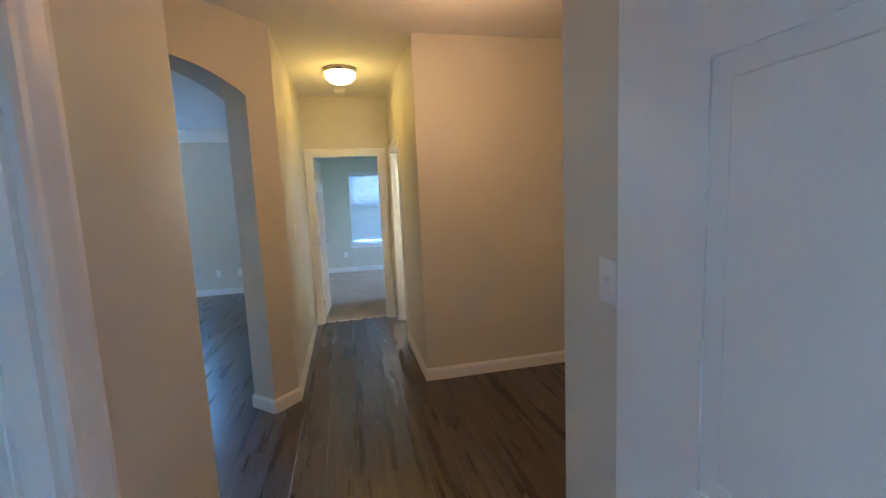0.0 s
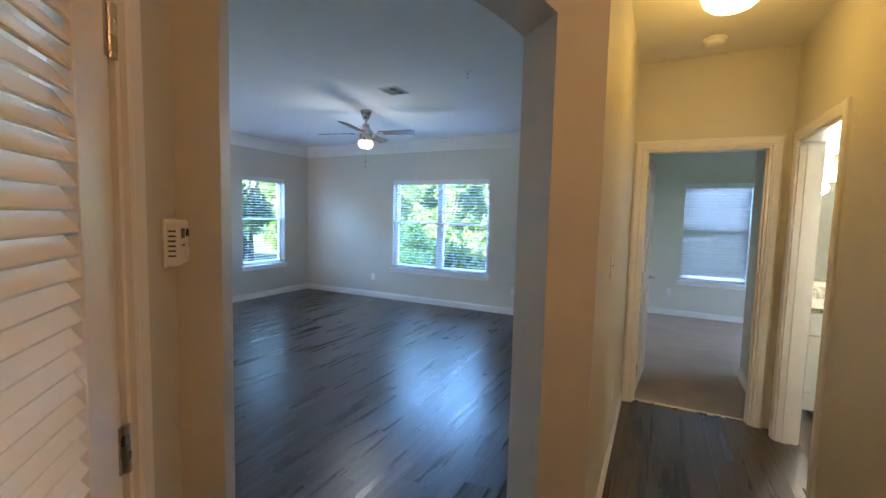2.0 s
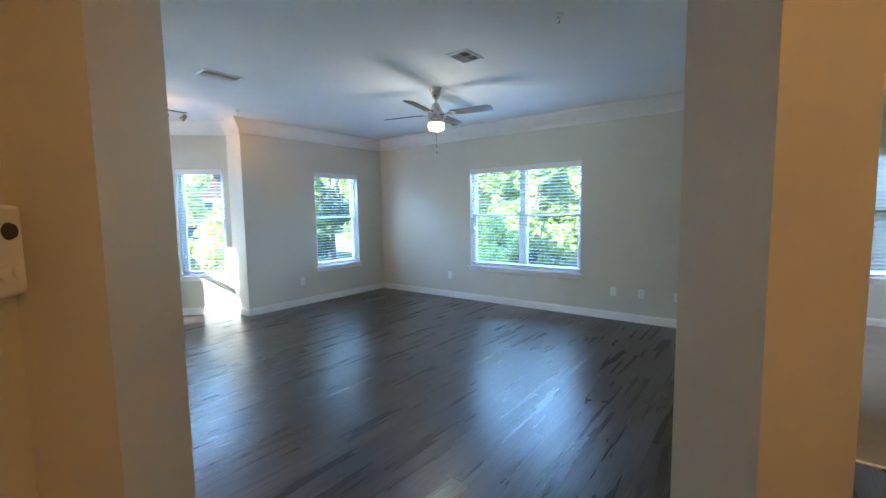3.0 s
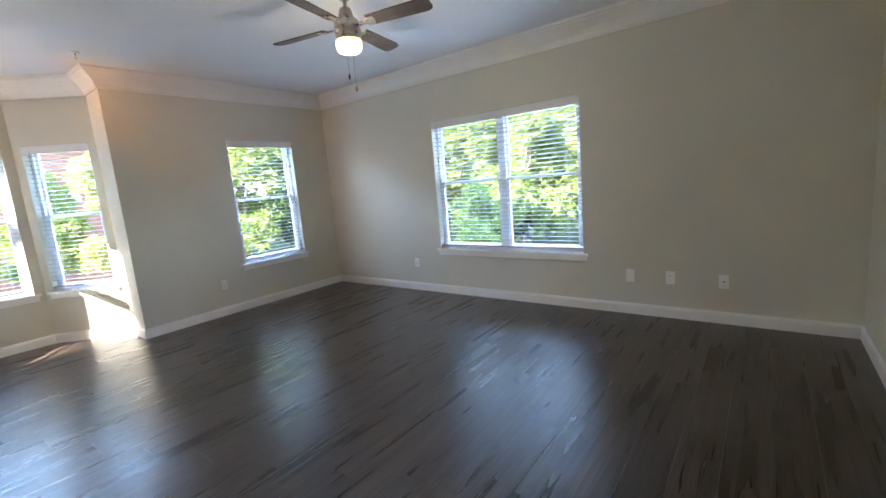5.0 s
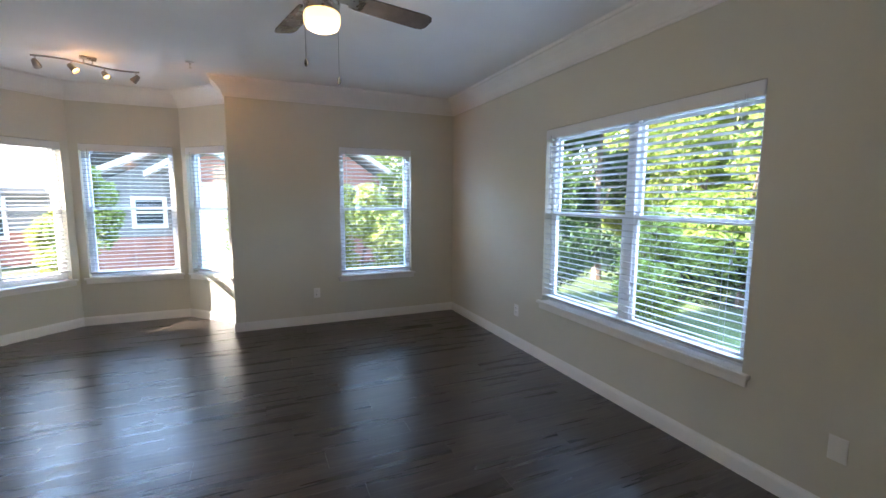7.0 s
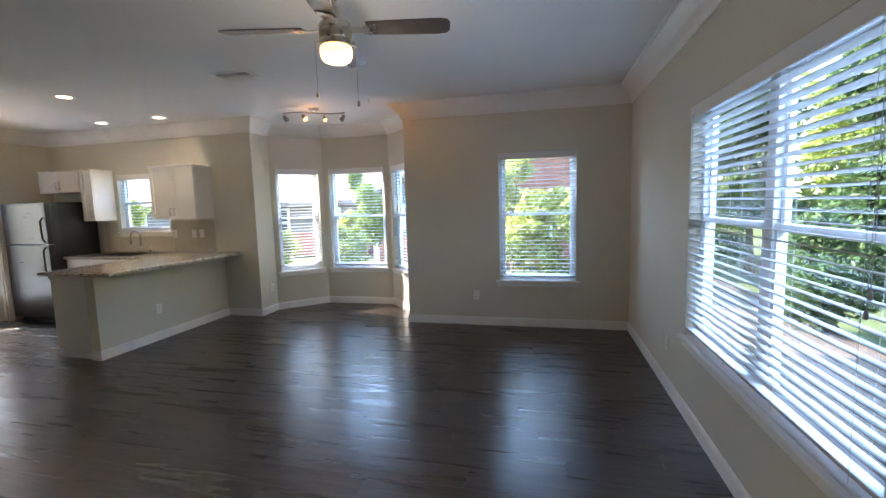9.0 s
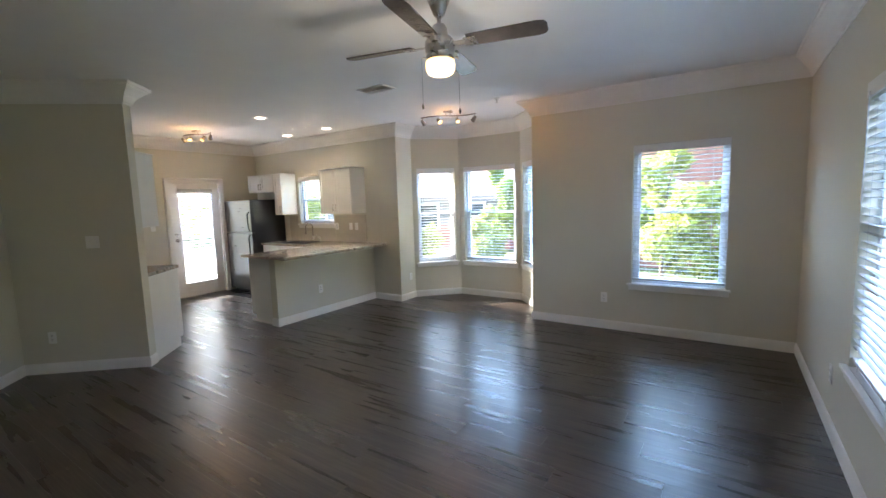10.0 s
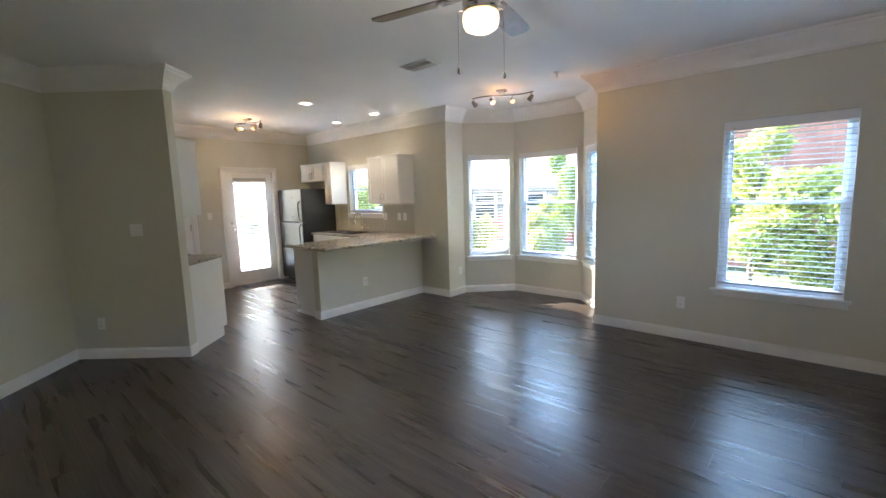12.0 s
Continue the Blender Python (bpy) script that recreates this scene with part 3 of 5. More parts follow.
def window(name, p0, p1, s0, s1, z0, z1, label, twin=False, sill=True, rail=0.522):
    """A white vinyl window set into a wall's opening; the room lies on the left of p0 to p1."""
    m, _ = along(p0, p1)
    m = m @ Matrix.Translation((s0, 0, z0))
    w, h = s1 - s0, z1 - z0
    t = thing(name, m, label, "window", kind="structure")
    ya, yb = -0.135, -0.075
    f = 0.038
    bm = box(0, f, ya, yb, 0, h, bevel=0.003)
    box(w - f, w, ya, yb, 0, h, bevel=0.003, bm=bm)
    box(f, w - f, ya, yb, h - f, h, bevel=0.003, bm=bm)
    box(f, w - f, ya, yb, 0, f, bevel=0.003, bm=bm)
    part("window_frame", bm, VINYL, t)
    cols = [(f, w - f)]
    if twin:
        part("mullion", box(w / 2 - 0.04, w / 2 + 0.04, ya, yb + 0.004, f, h - f, bevel=0.003), VINYL, t)
        cols = [(f, w / 2 - 0.04), (w / 2 + 0.04, w - f)]
    zm = h * rail
    for a, b in cols:
        for k, (c, d, y0) in enumerate(((f, zm + 0.018, yb - 0.028), (zm - 0.018, h - f, ya + 0.006))):
            bm = box(a, a + 0.028, y0, y0 + 0.024, c, d)
            box(b - 0.028, b, y0, y0 + 0.024, c, d, bm=bm)
            box(a + 0.028, b - 0.028, y0, y0 + 0.024, c, c + 0.034, bm=bm)
            box(a + 0.028, b - 0.028, y0, y0 + 0.024, d - 0.034, d, bm=bm)
            sash = part("sash", bm, VINYL, t)
            g = part("pane", box(a + 0.026, b - 0.026, y0 + 0.010, y0 + 0.014, c + 0.03, d - 0.03), GLASS, sash)
            g.visible_shadow = False
    if sill:
        bm = box(-0.045, w + 0.045, 0.0, 0.034, -0.022, 0.002, bevel=0.005, seg=2)
        box(0, w, -0.075, 0.0, -0.022, 0.002, bm=bm)
        part("window_sill", bm, TRIM, t)
        part("apron", box(-0.03, w + 0.03, 0.0, 0.014, -0.072, -0.022, bevel=0.004), TRIM, t)
    return t, m, w, h


t, m, w, h = window("window_1", (XE, YN), (XW, YN), XE + 2.45, XE + 4.21, WIN_Z0, WIN_Z1, "wide white vinyl double window over a painted sill", twin=True)
blind(m, w, h, "white two-inch slatted blind, lowered and open", tilt=9, wand_side=1)
t, m, w, h = window("window_2", (XW, YN), (XW, 5.19), YN - 7.07, YN - 6.19, WIN_Z0, WIN_Z1, "white vinyl sash window with a painted sill")
blind(m, w, h, "white slatted blind, lowered with open slats", tilt=4, wand_side=1, cords=False)
t, m, w, h = window("window_3", BAY[1], BAY[2], 0.075, 0.695, WIN_Z0, WIN_Z1, "narrow white sash window in the bay")
blind(m, w, h, "narrow white slatted blind in the bay, open", tilt=4, cords=False)
t, m, w, h = window("window_4", BAY[2], BAY[3], 0.085, 0.985, WIN_Z0, WIN_Z1, "white sash window in the middle of the bay")
blind(m, w, h, "white slatted blind in the middle of the bay", tilt=3, cords=False)
t, m, w, h = window("window_5", BAY[3], BAY[4], 0.075, 0.695, WIN_Z0, WIN_Z1, "narrow white sash window in the sunny bay side")
blind(m, w, h, "narrow white slatted blind in full sun, lowered", tilt=-2, cords=False, drop=h - 0.05)
t, m, w, h = window("window_6", (XW, 2.71), (XW, YK), 2.71 - 1.44, 2.71 - 0.56, 1.21, 2.05, "small white kitchen window over the sink", rail=0.5)
blind(m, w, h, "short white slatted blind over the kitchen sink", tilt=4, cords=False)
t, m, w, h = window("window_7", (3.12, 8.97), (HL, 8.97), 3.12 - 1.08, 3.12 - 0.23, 0.57, WIN_Z1, "white bedroom sash window with a painted sill")
blind(m, w, h, "white bedroom blind with nearly closed slats", tilt=60, cords=False)
# Unseen window, added so that extra light can reach the bedroom.
window("unseen_side_window", (3.0, 6.20), (3.0, 8.97), 0.85, 2.05, 0.57, WIN_Z1, "unseen white bedroom side window, added to let in light")

# ---- doors ----
SIX = ((0.22, 0.86, 2), (1.02, 1.60, 2), (1.72, 1.91, 2))
doorway("door_frame_1", (0.575, HN), (-0.235, HN), 0.12, 2.03, "white moulded bedroom door casing")
bed = thing("bedroom_door", pose(-0.212, 5.305, 0.012, 0, 0, 86), "white six-panel bedroom door, standing wide open", "door")
panel_leaf(bed, 0.765, 1.995, SIX)
lever(bed, 0.70, 0.93, 0.0, 1)
lever(bed, 0.70, 0.93, 0.035, -1)
for z in (0.22, 1.0, 1.78):
    hinge(bed, -0.004, 0.0, z)
doorway("door_frame_2", (HR, 4.25), (HR, 5.01), 0.12, 2.03, "white moulded bathroom door casing")
bath = thing("bathroom_door", pose(0.815, 4.262, 0.012, 0, 0, 1), "white bathroom door, standing open into the bathroom", "door")
panel_leaf(bath, 0.70, 1.995, SIX)
lever(bath, 0.64, 0.93, 0.0, 1)
doorway("door_frame_3", tuple(Vector(Q) + LDIR * 0.36), tuple(Vector(Q) + LDIR * 1.15), 0.12, 2.04, "white moulded closet door casing", both=False)


def louvre_door(m, w=0.747, h=2.0):
    t = thing("louvre_door", m, "white louvred closet door above a solid panel, closed", "door")
    st = 0.125
    part("stile", box(0, st, 0, 0.034, 0, h, bevel=0.002), TRIM, t)
    part("stile", box(w - st, w, 0, 0.034, 0, h, bevel=0.002), TRIM, t)
    for a, b in ((0, 0.2), (0.76, 0.87), (h - 0.11, h)):
        part("rail", box(st, w - st, 0, 0.034, a, b, bevel=0.001), TRIM, t)
    bm = box(st, w - st, 0.010, 0.024, 0.2, 0.76)
    box(st + 0.04, w - st - 0.04, 0.004, 0.030, 0.24, 0.72, bevel=0.004, bm=bm)
    part("door_panel", bm, TRIM, t)
    bm = box(0, w - 2 * st, -0.0235, 0.0235, -0.0035, 0.0035, bevel=0.002)
    me = mesh_of(bm, "louvre", TRIM)
    z = 0.90
    while z < h - 0.125:
        piece("louvre", me, t, pose(st, 0.017, z, -54, 0, 0))
        z += 0.0345
    for z in (0.25, 1.02, 1.78):
        bm = box(-0.016, 0.016, 0.0335, 0.0375, z - 0.045, z + 0.045)
        lathe(((0.0, -0.05), (0.007, -0.047), (0.007, 0.047), (0.0, 0.05)), 10, bm, (0, 0.042, z))
        part("hinge", bm, NICKEL, t, "brushed nickel butt hinge")
    bm = lathe(((0, 0), (0.024, 0), (0.024, 0.005), (0.009, 0.01), (0.009, 0.03), (0.026, 0.045), (0.024, 0.058), (0, 0.064)), 18, axis=Matrix.Rotation(radians(-90), 4, "X"))
    for v in bm.verts:
        v.co += Vector((w - 0.05, 0.034, 0.95))
    part("knob", bm, NICKEL, t, "round nickel knob", smooth=True)
    return t


lm, _ = along(Q, P)
louvre_door(lm @ Matrix.Translation((0.382, -0.042, 0.012)))
doorway("door_frame_4", (HL, 0.585), (HL, -0.10), 0.12, 2.04, "wide white moulded coat closet casing", both=False, wide=1.6)
coat = thing("coat_closet_door", pose(HL - 0.075, 0.565, 0.012, 0, 0, -90), "white panelled coat closet door, closed", "door")
panel_leaf(coat, 0.645, 2.0, SIX)
doorway("door_frame_5", (-0.21, -0.30), (0.72, -0.30), 0.15, 2.05, "white front door frame, open to the porch", both=False)
front = thing("front_door", pose(0.722, -0.20, 0.012, 0, 0, 91), "white panelled front door, swung wide open", "door")
panel_leaf(front, 0.868, 2.02, ((0.24, 0.72, 1), (0.96, 1.66, 1)), thick=0.044, st=0.215, inset=0.005)
lever(front, 0.07, 0.95, 0.0, 1, -1)
lever(front, 0.07, 0.95, 0.044, -1, -1)

# kitchen glass door
doorway("door_frame_6", (-5.42, YK), (-4.545, YK), 0.16, 2.0, "white moulded casing of the kitchen patio door", both=False)
solid("patio_threshold", box(-5.402, -4.563, YK - 0.16, YK - 0.005, -0.03, 0.014, bevel=0.004), NICKEL, "metal sill under the patio door", "threshold", "structure")
kd = thing("patio_door", pose(-5.395, YK - 0.075, 0.0145), "white patio door with a full glass lite, closed", "door")
KW = 0.825
bm = box(0, 0.135, 0, 0.044, 0, 1.965, bevel=0.002)
box(KW - 0.135, KW, 0, 0.044, 0, 1.965, bevel=0.002, bm=bm)
box(0.135, KW - 0.135, 0, 0.044, 0, 0.23, bm=bm)
box(0.135, KW - 0.135, 0, 0.044, 1.84, 1.965, bm=bm)
part("leaf_frame", bm, TRIM, kd)
part("glazing_bead", frame_strip(bmesh.new(), 0.15, KW - 0.15, 0.245, 1.825, 0.03, ((0, 0.03), (0, 0.048), (0.012, 0.052), (0.03, 0.046), (0.03, 0.03)), bottom=True), TRIM, kd)
g = part("pane", box(0.13, KW - 0.13, 0.018, 0.026, 0.22, 1.85), GLASS, kd)
g.visible_shadow = False
for z, big in ((1.02, True), (1.12, False)):
    bm = lathe(((0, 0), (0.03, 0), (0.03, 0.006), (0.012, 0.012), (0.012, 0.035), (0.027, 0.045), (0.027, 0.058), (0, 0.066)) if big else ((0, 0), (0.028, 0), (0.026, 0.012), (0, 0.016)), 18, axis=Matrix.Rotation(radians(-90), 4, "X"))
    for v in bm.verts:
        v.co += Vector((KW - 0.06, 0.044, z - 0.03))
    part("knob" if big else "deadbolt", bm, NICKEL, kd, "satin nickel", smooth=True)
blind(pose(-5.395 + 0.125, YK - 0.075 + 0.044 + 0.035, 0.245), KW - 0.25, 1.64, "white slatted blind hung on the patio door", tilt=20, y=-0.002, cords=False, pitch=0.0445, wide_valance=-0.002)
doorway("door_frame_7", (-4.0, YK), (-3.24, YK), 0.16, 2.02, "white moulded pantry door casing", both=False)
pan = thing("pantry_door", pose(-3.98, YK - 0.045, 0.012), "white panelled pantry door, closed", "door")
panel_leaf(pan, 0.72, 1.99, SIX)
for z in (0.22, 1.07, 1.78):
    bm = box(-0.016, 0.016, 0.0335, 0.0375, z - 0.045, z + 0.045)
    part("hinge", bm, NICKEL, pan, "brushed nickel hinge")

# ---- lamps ----


def point(name, loc, watts, color, size=0.05):
    d = bpy.data.lights.new(name, "POINT")
    d.energy, d.color, d.shadow_soft_size = watts, color, size
    ob = new(name, d)
    ob.location = loc
    return ob


def spot(name, loc, target, watts, color, degrees=80):
    d = bpy.data.lights.new(name, "SPOT")
    d.energy, d.color, d.spot_size, d.spot_blend, d.shadow_soft_size = watts, color, radians(degrees), 1.0, 0.05
    ob = new(name, d)
    ob.matrix_world = look(loc, target)
    return ob


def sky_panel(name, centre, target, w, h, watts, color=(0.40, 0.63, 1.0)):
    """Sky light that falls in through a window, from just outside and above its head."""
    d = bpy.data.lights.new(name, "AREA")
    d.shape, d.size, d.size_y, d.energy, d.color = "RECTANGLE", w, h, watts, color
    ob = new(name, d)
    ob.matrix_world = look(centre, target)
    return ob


WARM = (1.0, 0.39, 0.04)
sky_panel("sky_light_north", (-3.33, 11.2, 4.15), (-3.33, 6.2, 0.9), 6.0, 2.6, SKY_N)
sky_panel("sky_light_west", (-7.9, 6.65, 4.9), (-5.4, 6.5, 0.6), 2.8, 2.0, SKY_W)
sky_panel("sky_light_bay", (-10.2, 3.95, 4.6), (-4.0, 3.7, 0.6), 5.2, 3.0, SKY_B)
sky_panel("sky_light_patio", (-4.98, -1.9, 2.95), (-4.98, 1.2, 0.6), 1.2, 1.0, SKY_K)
# Warm fill lamp outside the added side window; brightens the bedroom carpet and walls.
sky_panel("bedroom_side_fill", (4.6, 7.6, 2.7), (2.0, 7.6, 0.8), 1.8, 1.2, FILL_E, (1.0, 0.82, 0.66))
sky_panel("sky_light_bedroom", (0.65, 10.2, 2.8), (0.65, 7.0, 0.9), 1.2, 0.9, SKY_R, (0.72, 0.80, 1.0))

# ---- hall fixtures ----
t = thing("ceiling_lamp", pose(0.164, 4.13, 2.70), "round flush ceiling lamp with a lit glass bowl", "ceiling lamp", "ceiling lamps")
part("base_ring", lathe(((0, 0), (0.155, 0), (0.158, -0.012), (0.150, -0.034), (0.145, -0.036), (0.14, -0.03), (0, -0.03)), 40), NICKEL, t, "brushed nickel ring", smooth=True)
part("bowl", lathe(((0.141, -0.034), (0.143, -0.05), (0.13, -0.085), (0.10, -0.112), (0.06, -0.128), (0.02, -0.134), (0, -0.135)), 40), WARM_GLASS, t, "lit frosted glass bowl", smooth=True)
part("finial", lathe(((0, -0.134), (0.008, -0.135), (0.008, -0.145), (0, -0.15)), 12), NICKEL, t)
point("hall_bulb", (0.164, 4.13, 2.38), HALL_W, (1.0, 0.47, 0.03), 0.12)
copy_thing(t, pose(0.80, 2.15, 2.70))
point("entry_bulb", (0.80, 2.15, 2.34), ENTRY_W, (1.0, 0.42, 0.12), 0.12)


def detector(x, y):
    t = thing("smoke_detector", pose(x, y, 2.70), "round white smoke detector on the hall ceiling", "smoke detector")
    part("base", lathe(((0, 0), (0.068, 0), (0.07, -0.012), (0.066, -0.016), (0, -0.016)), 28), PLASTIC, t, smooth=True)
    part("cover", lathe(((0.058, -0.016), (0.056, -0.036), (0.045, -0.045), (0, -0.047)), 28), PLASTIC, t, smooth=True)


detector(0.156, 4.86)


def plate(name, m, label, kind, w=0.072, h=0.116):
    """A wall plate in local x across, z up, that stands out to +y."""
    t = thing(name, m, label, "outlet" if kind == "outlet" else ("wall plate" if kind == "blank" else "light switch"), "wall plates")
    part("cover_plate", box(-w / 2, w / 2, 0, 0.006, -h / 2, h / 2, bevel=0.003, seg=2), PLASTIC, t)
    if kind == "outlet":
        for z in (-0.02, 0.02):
            f = part("socket_face", lathe(((0, 0.0085), (0.015, 0.0085), (0.0165, 0.006), (0.0165, 0.002)), 20, axis=Matrix.Translation((0, 0, z)) @ Matrix.Rotation(radians(-90), 4, "X")), PLASTIC, t)
            for x in (-0.0062, 0.0062):
                part("slot", box(x - 0.0012, x + 0.0012, 0.0078, 0.0092, z - 0.001, z + 0.008), SLOT, f)
            part("slot", lathe(((0, 0.0092), (0.0025, 0.0092), (0.0025, 0.0078)), 8, axis=Matrix.Translation((0, 0, z - 0.008)) @ Matrix.Rotation(radians(-90), 4, "X")), SLOT, f)
    elif kind == "jack":
        part("jack", lathe(((0, 0.013), (0.004, 0.013), (0.005, 0.006), (0.008, 0.006), (0.008, 0.003)), 12, axis=Matrix.Rotation(radians(-90), 4, "X")), NICKEL, t)
    elif kind == "toggle":
        k = max(1, round(w / 0.072))
        for i in range(k):
            x = (i - (k - 1) / 2) * 0.046
            bm = box(x - 0.005, x + 0.005, 0.004, 0.0075, -0.012, 0.012, bevel=0.001)
            box(x - 0.004, x + 0.004, 0.006, 0.017, 0.000, 0.009, bevel=0.0015, bm=bm)
            part("toggle", bm, PLASTIC, t)
    for z in ((0,) if kind == "outlet" else (-0.03, 0.03)):
        part("screw", lathe(((0, 0.0072), (0.003, 0.0068), (0.0032, 0.004)), 8, axis=Matrix.Translation((0, 0, z)) @ Matrix.Rotation(radians(-90), 4, "X")), PLASTIC, t)
    return t


def on(p0, p1, s, z):
    m, _ = along(p0, p1)
    return m @ Matrix.Translation((s, 0, z))


OUT = "white duplex outlet on the greige wall"
NW0, NW1 = (XE, YN), (XW, YN)
plate("wall_outlet", on(NW0, NW1, XE + 4.62, 0.365), OUT + " beside the wide window", "outlet")
plate("wall_outlet", on(NW0, NW1, XE + 1.687, 0.365), OUT, "outlet")
plate("blank_plate", on(NW0, NW1, XE + 2.02, 0.365), "blank white wall plate on the greige wall", "blank")
plate("cable_plate", on(NW0, NW1, XE + 1.29, 0.36), "white cable jack plate on the greige wall", "jack")
plate("wall_outlet", on((XW, YN), (XW, 5.19), YN - 5.90, 0.37), OUT + " by the sash window", "outlet")
plate("wall_outlet", on(BAY[4], BAY[5], 0.12, 0.355), OUT + " at the bay", "outlet")
plate("wall_outlet", on(LWE, LWC, (LWC - LWE).length - 0.275, 0.35), OUT + " near the arch", "outlet")
plate("double_switch", on(LWE, LWC, (LWC - LWE).length - 0.725, 1.25), "white double light switch on the greige wall", "toggle", w=0.118)
plate("wall_outlet", on((XE, 3.3), (XE, YN), 3.15, 0.36), OUT + " in the corner", "outlet")
plate("hall_switch", on((HL, HN), (HL, 3.2), HN - 3.73, 1.25), "white light switch on the hall wall", "toggle")
plate("wall_outlet", on((HL, HN), (HL, 3.2), HN - 4.27, 0.42), OUT + " in the hall", "outlet")
plate("wall_outlet", on((3.2, HE), (HR, HE), 3.2 - 1.98, 0.36), OUT + " in the entry", "outlet")
plate("entry_switch", on((0.745, -0.3), (0.745, 0.92), 1.115, 1.26), "white light switch beside the front door", "toggle")
plate("wall_outlet", on((3.12, 8.97), (HL, 8.97), 3.12 - 0.085, 0.37), OUT + " in the bedroom", "outlet")
plate("kitchen_switch", on((XW, YK), (-2.25, YK), XW * -1 - 4.27, 1.25), "white light switch by the patio door", "toggle")

t = thing("door_chime", on((3.2, HE), (HR, HE), 3.2 - 2.20, 1.99), "white rectangular door chime on the entry wall", "door chime")
part("cover", box(-0.115, 0.115, 0.008, 0.055, 0, 0.125, bevel=0.008, seg=2), PLASTIC, t)
part("back_plate", box(-0.105, 0.105, 0, 0.010, 0.01, 0.115), PLASTIC, t)

t = thing("thermostat", on(Q, P, 0.072, 1.345), "cream wall thermostat with a small display", "thermostat")
part("housing", box(-0.052, 0.052, 0.004, 0.034, 0, 0.112, bevel=0.008, seg=3), PLASTIC, t)
part("back_plate", box(-0.055, 0.055, 0, 0.008, -0.003, 0.115, bevel=0.003), PLASTIC, t)
part("display", box(-0.006, 0.030, 0.0335, 0.0352, 0.068, 0.092), LCD, t, "small grey-green display")
part("dial", lathe(((0, 0.004), (0.009, 0.004), (0.011, 0)), 16, axis=Matrix.Translation((-0.028, 0.034, 0.08)) @ Matrix.Rotation(radians(-90), 4, "X")), SLOT, t)
for i in range(2):
    part("button", lathe(((0, 0.003), (0.008, 0.003), (0.009, 0)), 14, axis=Matrix.Translation((-0.014 - 0.02 * i, 0.034, 0.03)) @ Matrix.Rotation(radians(-90), 4, "X")), PLASTIC, t)
part("text_bar", box(-0.008, 0.018, 0.0335, 0.0347, 0.048, 0.052), SLOT, t)
for i in range(6):
    part("vent_slot", box(0.050, 0.0528, 0.012, 0.028, 0.024 + i * 0.012, 0.028 + i * 0.012), SLOT, t)

# ---- living room ceiling ----
FAN = (-3.28, 5.63)
t = thing("ceiling_fan", pose(FAN[0], FAN[1], 2.70), "brushed nickel ceiling fan with four dark blades, light on", "ceiling fan")
part("canopy", lathe(((0, 0), (0.068, 0), (0.07, -0.008), (0.055, -0.045), (0.035, -0.095), (0.026, -0.11), (0, -0.11)), 32), NICKEL, t, smooth=True)
part("downrod", tube(((0, 0, -0.10), (0, 0, -0.165)), 0.0125, 16), NICKEL, t, smooth=True)
part("motor_housing", lathe(((0.0, -0.155), (0.032, -0.155), (0.04, -0.165), (0.052, -0.215), (0.078, -0.235), (0.086, -0.25), (0.086, -0.315), (0.082, -0.322), (0, -0.322)), 36), NICKEL, t, "brushed nickel housing", smooth=True)
part("switch_ring", lathe(((0.0, -0.322), (0.078, -0.322), (0.084, -0.33), (0.084, -0.352), (0.08, -0.356), (0, -0.356)), 36), NICKEL, t, smooth=True)
part("glass_shade", lathe(((0.079, -0.356), (0.084, -0.362), (0.086, -0.380), (0.084, -0.404), (0.074, -0.424), (0.056, -0.434), (0, -0.438)), 36), FAN_GLASS, t, "lit opal glass drum", smooth=True)
for i in range(4):
    a = radians(103 + 90 * i)
    rot = Matrix.Rotation(a, 4, "Z")
    bm = box(0.07, 0.20, -0.022, 0.022, -0.006, 0.0, bevel=0.002)
    box(0.15, 0.22, -0.04, 0.04, -0.006, 0.0, bevel=0.002, bm=bm)
    bmesh.ops.transform(bm, matrix=rot @ Matrix.Translation((0, 0, -0.268)) @ Matrix.Rotation(radians(-12), 4, "X"), verts=bm.verts[:])
    iron = part("blade_iron", bm, NICKEL, t)
    bm = bmesh.new()
    outline = [(0.17, -0.052), (0.30, -0.058), (0.56, -0.064), (0.60, -0.055), (0.615, -0.03), (0.615, 0.03), (0.60, 0.055), (0.56, 0.064), (0.30, 0.058), (0.17, 0.052)]
    up = [bm.verts.new((x, y, 0.007)) for x, y in outline]
    dn = [bm.verts.new((x, y, 0.0)) for x, y in outline]
    bm.faces.new(up)
    bm.faces.new(dn[::-1])
    for k in range(len(outline)):
        j = (k + 1) % len(outline)
        bm.faces.new((dn[k], dn[j], up[j], up[k]))
    bmesh.ops.transform(bm, matrix=rot @ Matrix.Translation((0, 0, -0.266)) @ Matrix.Rotation(radians(-12), 4, "X"), verts=bm.verts[:])
    part("blade", bm, BLADE, t, "dark walnut fan blade")
for a, dz in ((307, 0.25), (127, 0.28)):
    cx, cy = math.cos(radians(a)), math.sin(radians(a))
    x, y = 0.108 * cx, 0.108 * cy
    bm = tube(((0.08 * cx, 0.08 * cy, -0.335), (0.1 * cx, 0.1 * cy, -0.337), (x, y, -0.345)), 0.004, 8)
    part("chain_arm", bm, NICKEL, t)
    bm = tube(((x, y, -0.345), (x, y, -0.345 - dz)), 0.0009, 5)
    ch = part("pull_chain", bm, BLACK, t, "thin pull chain")
    part("pull_knob", lathe(((0, 0.0), (0.004, -0.003), (0.0075, -0.016), (0.0075, -0.026), (0.004, -0.034), (0, -0.036)), 10, center=(x, y, -0.343 - dz)), BLACK, ch, "black pull knob")

point("fan_bulb", (FAN[0], FAN[1], 2.07), FAN_W, (1.0, 0.88, 0.70), 0.17)


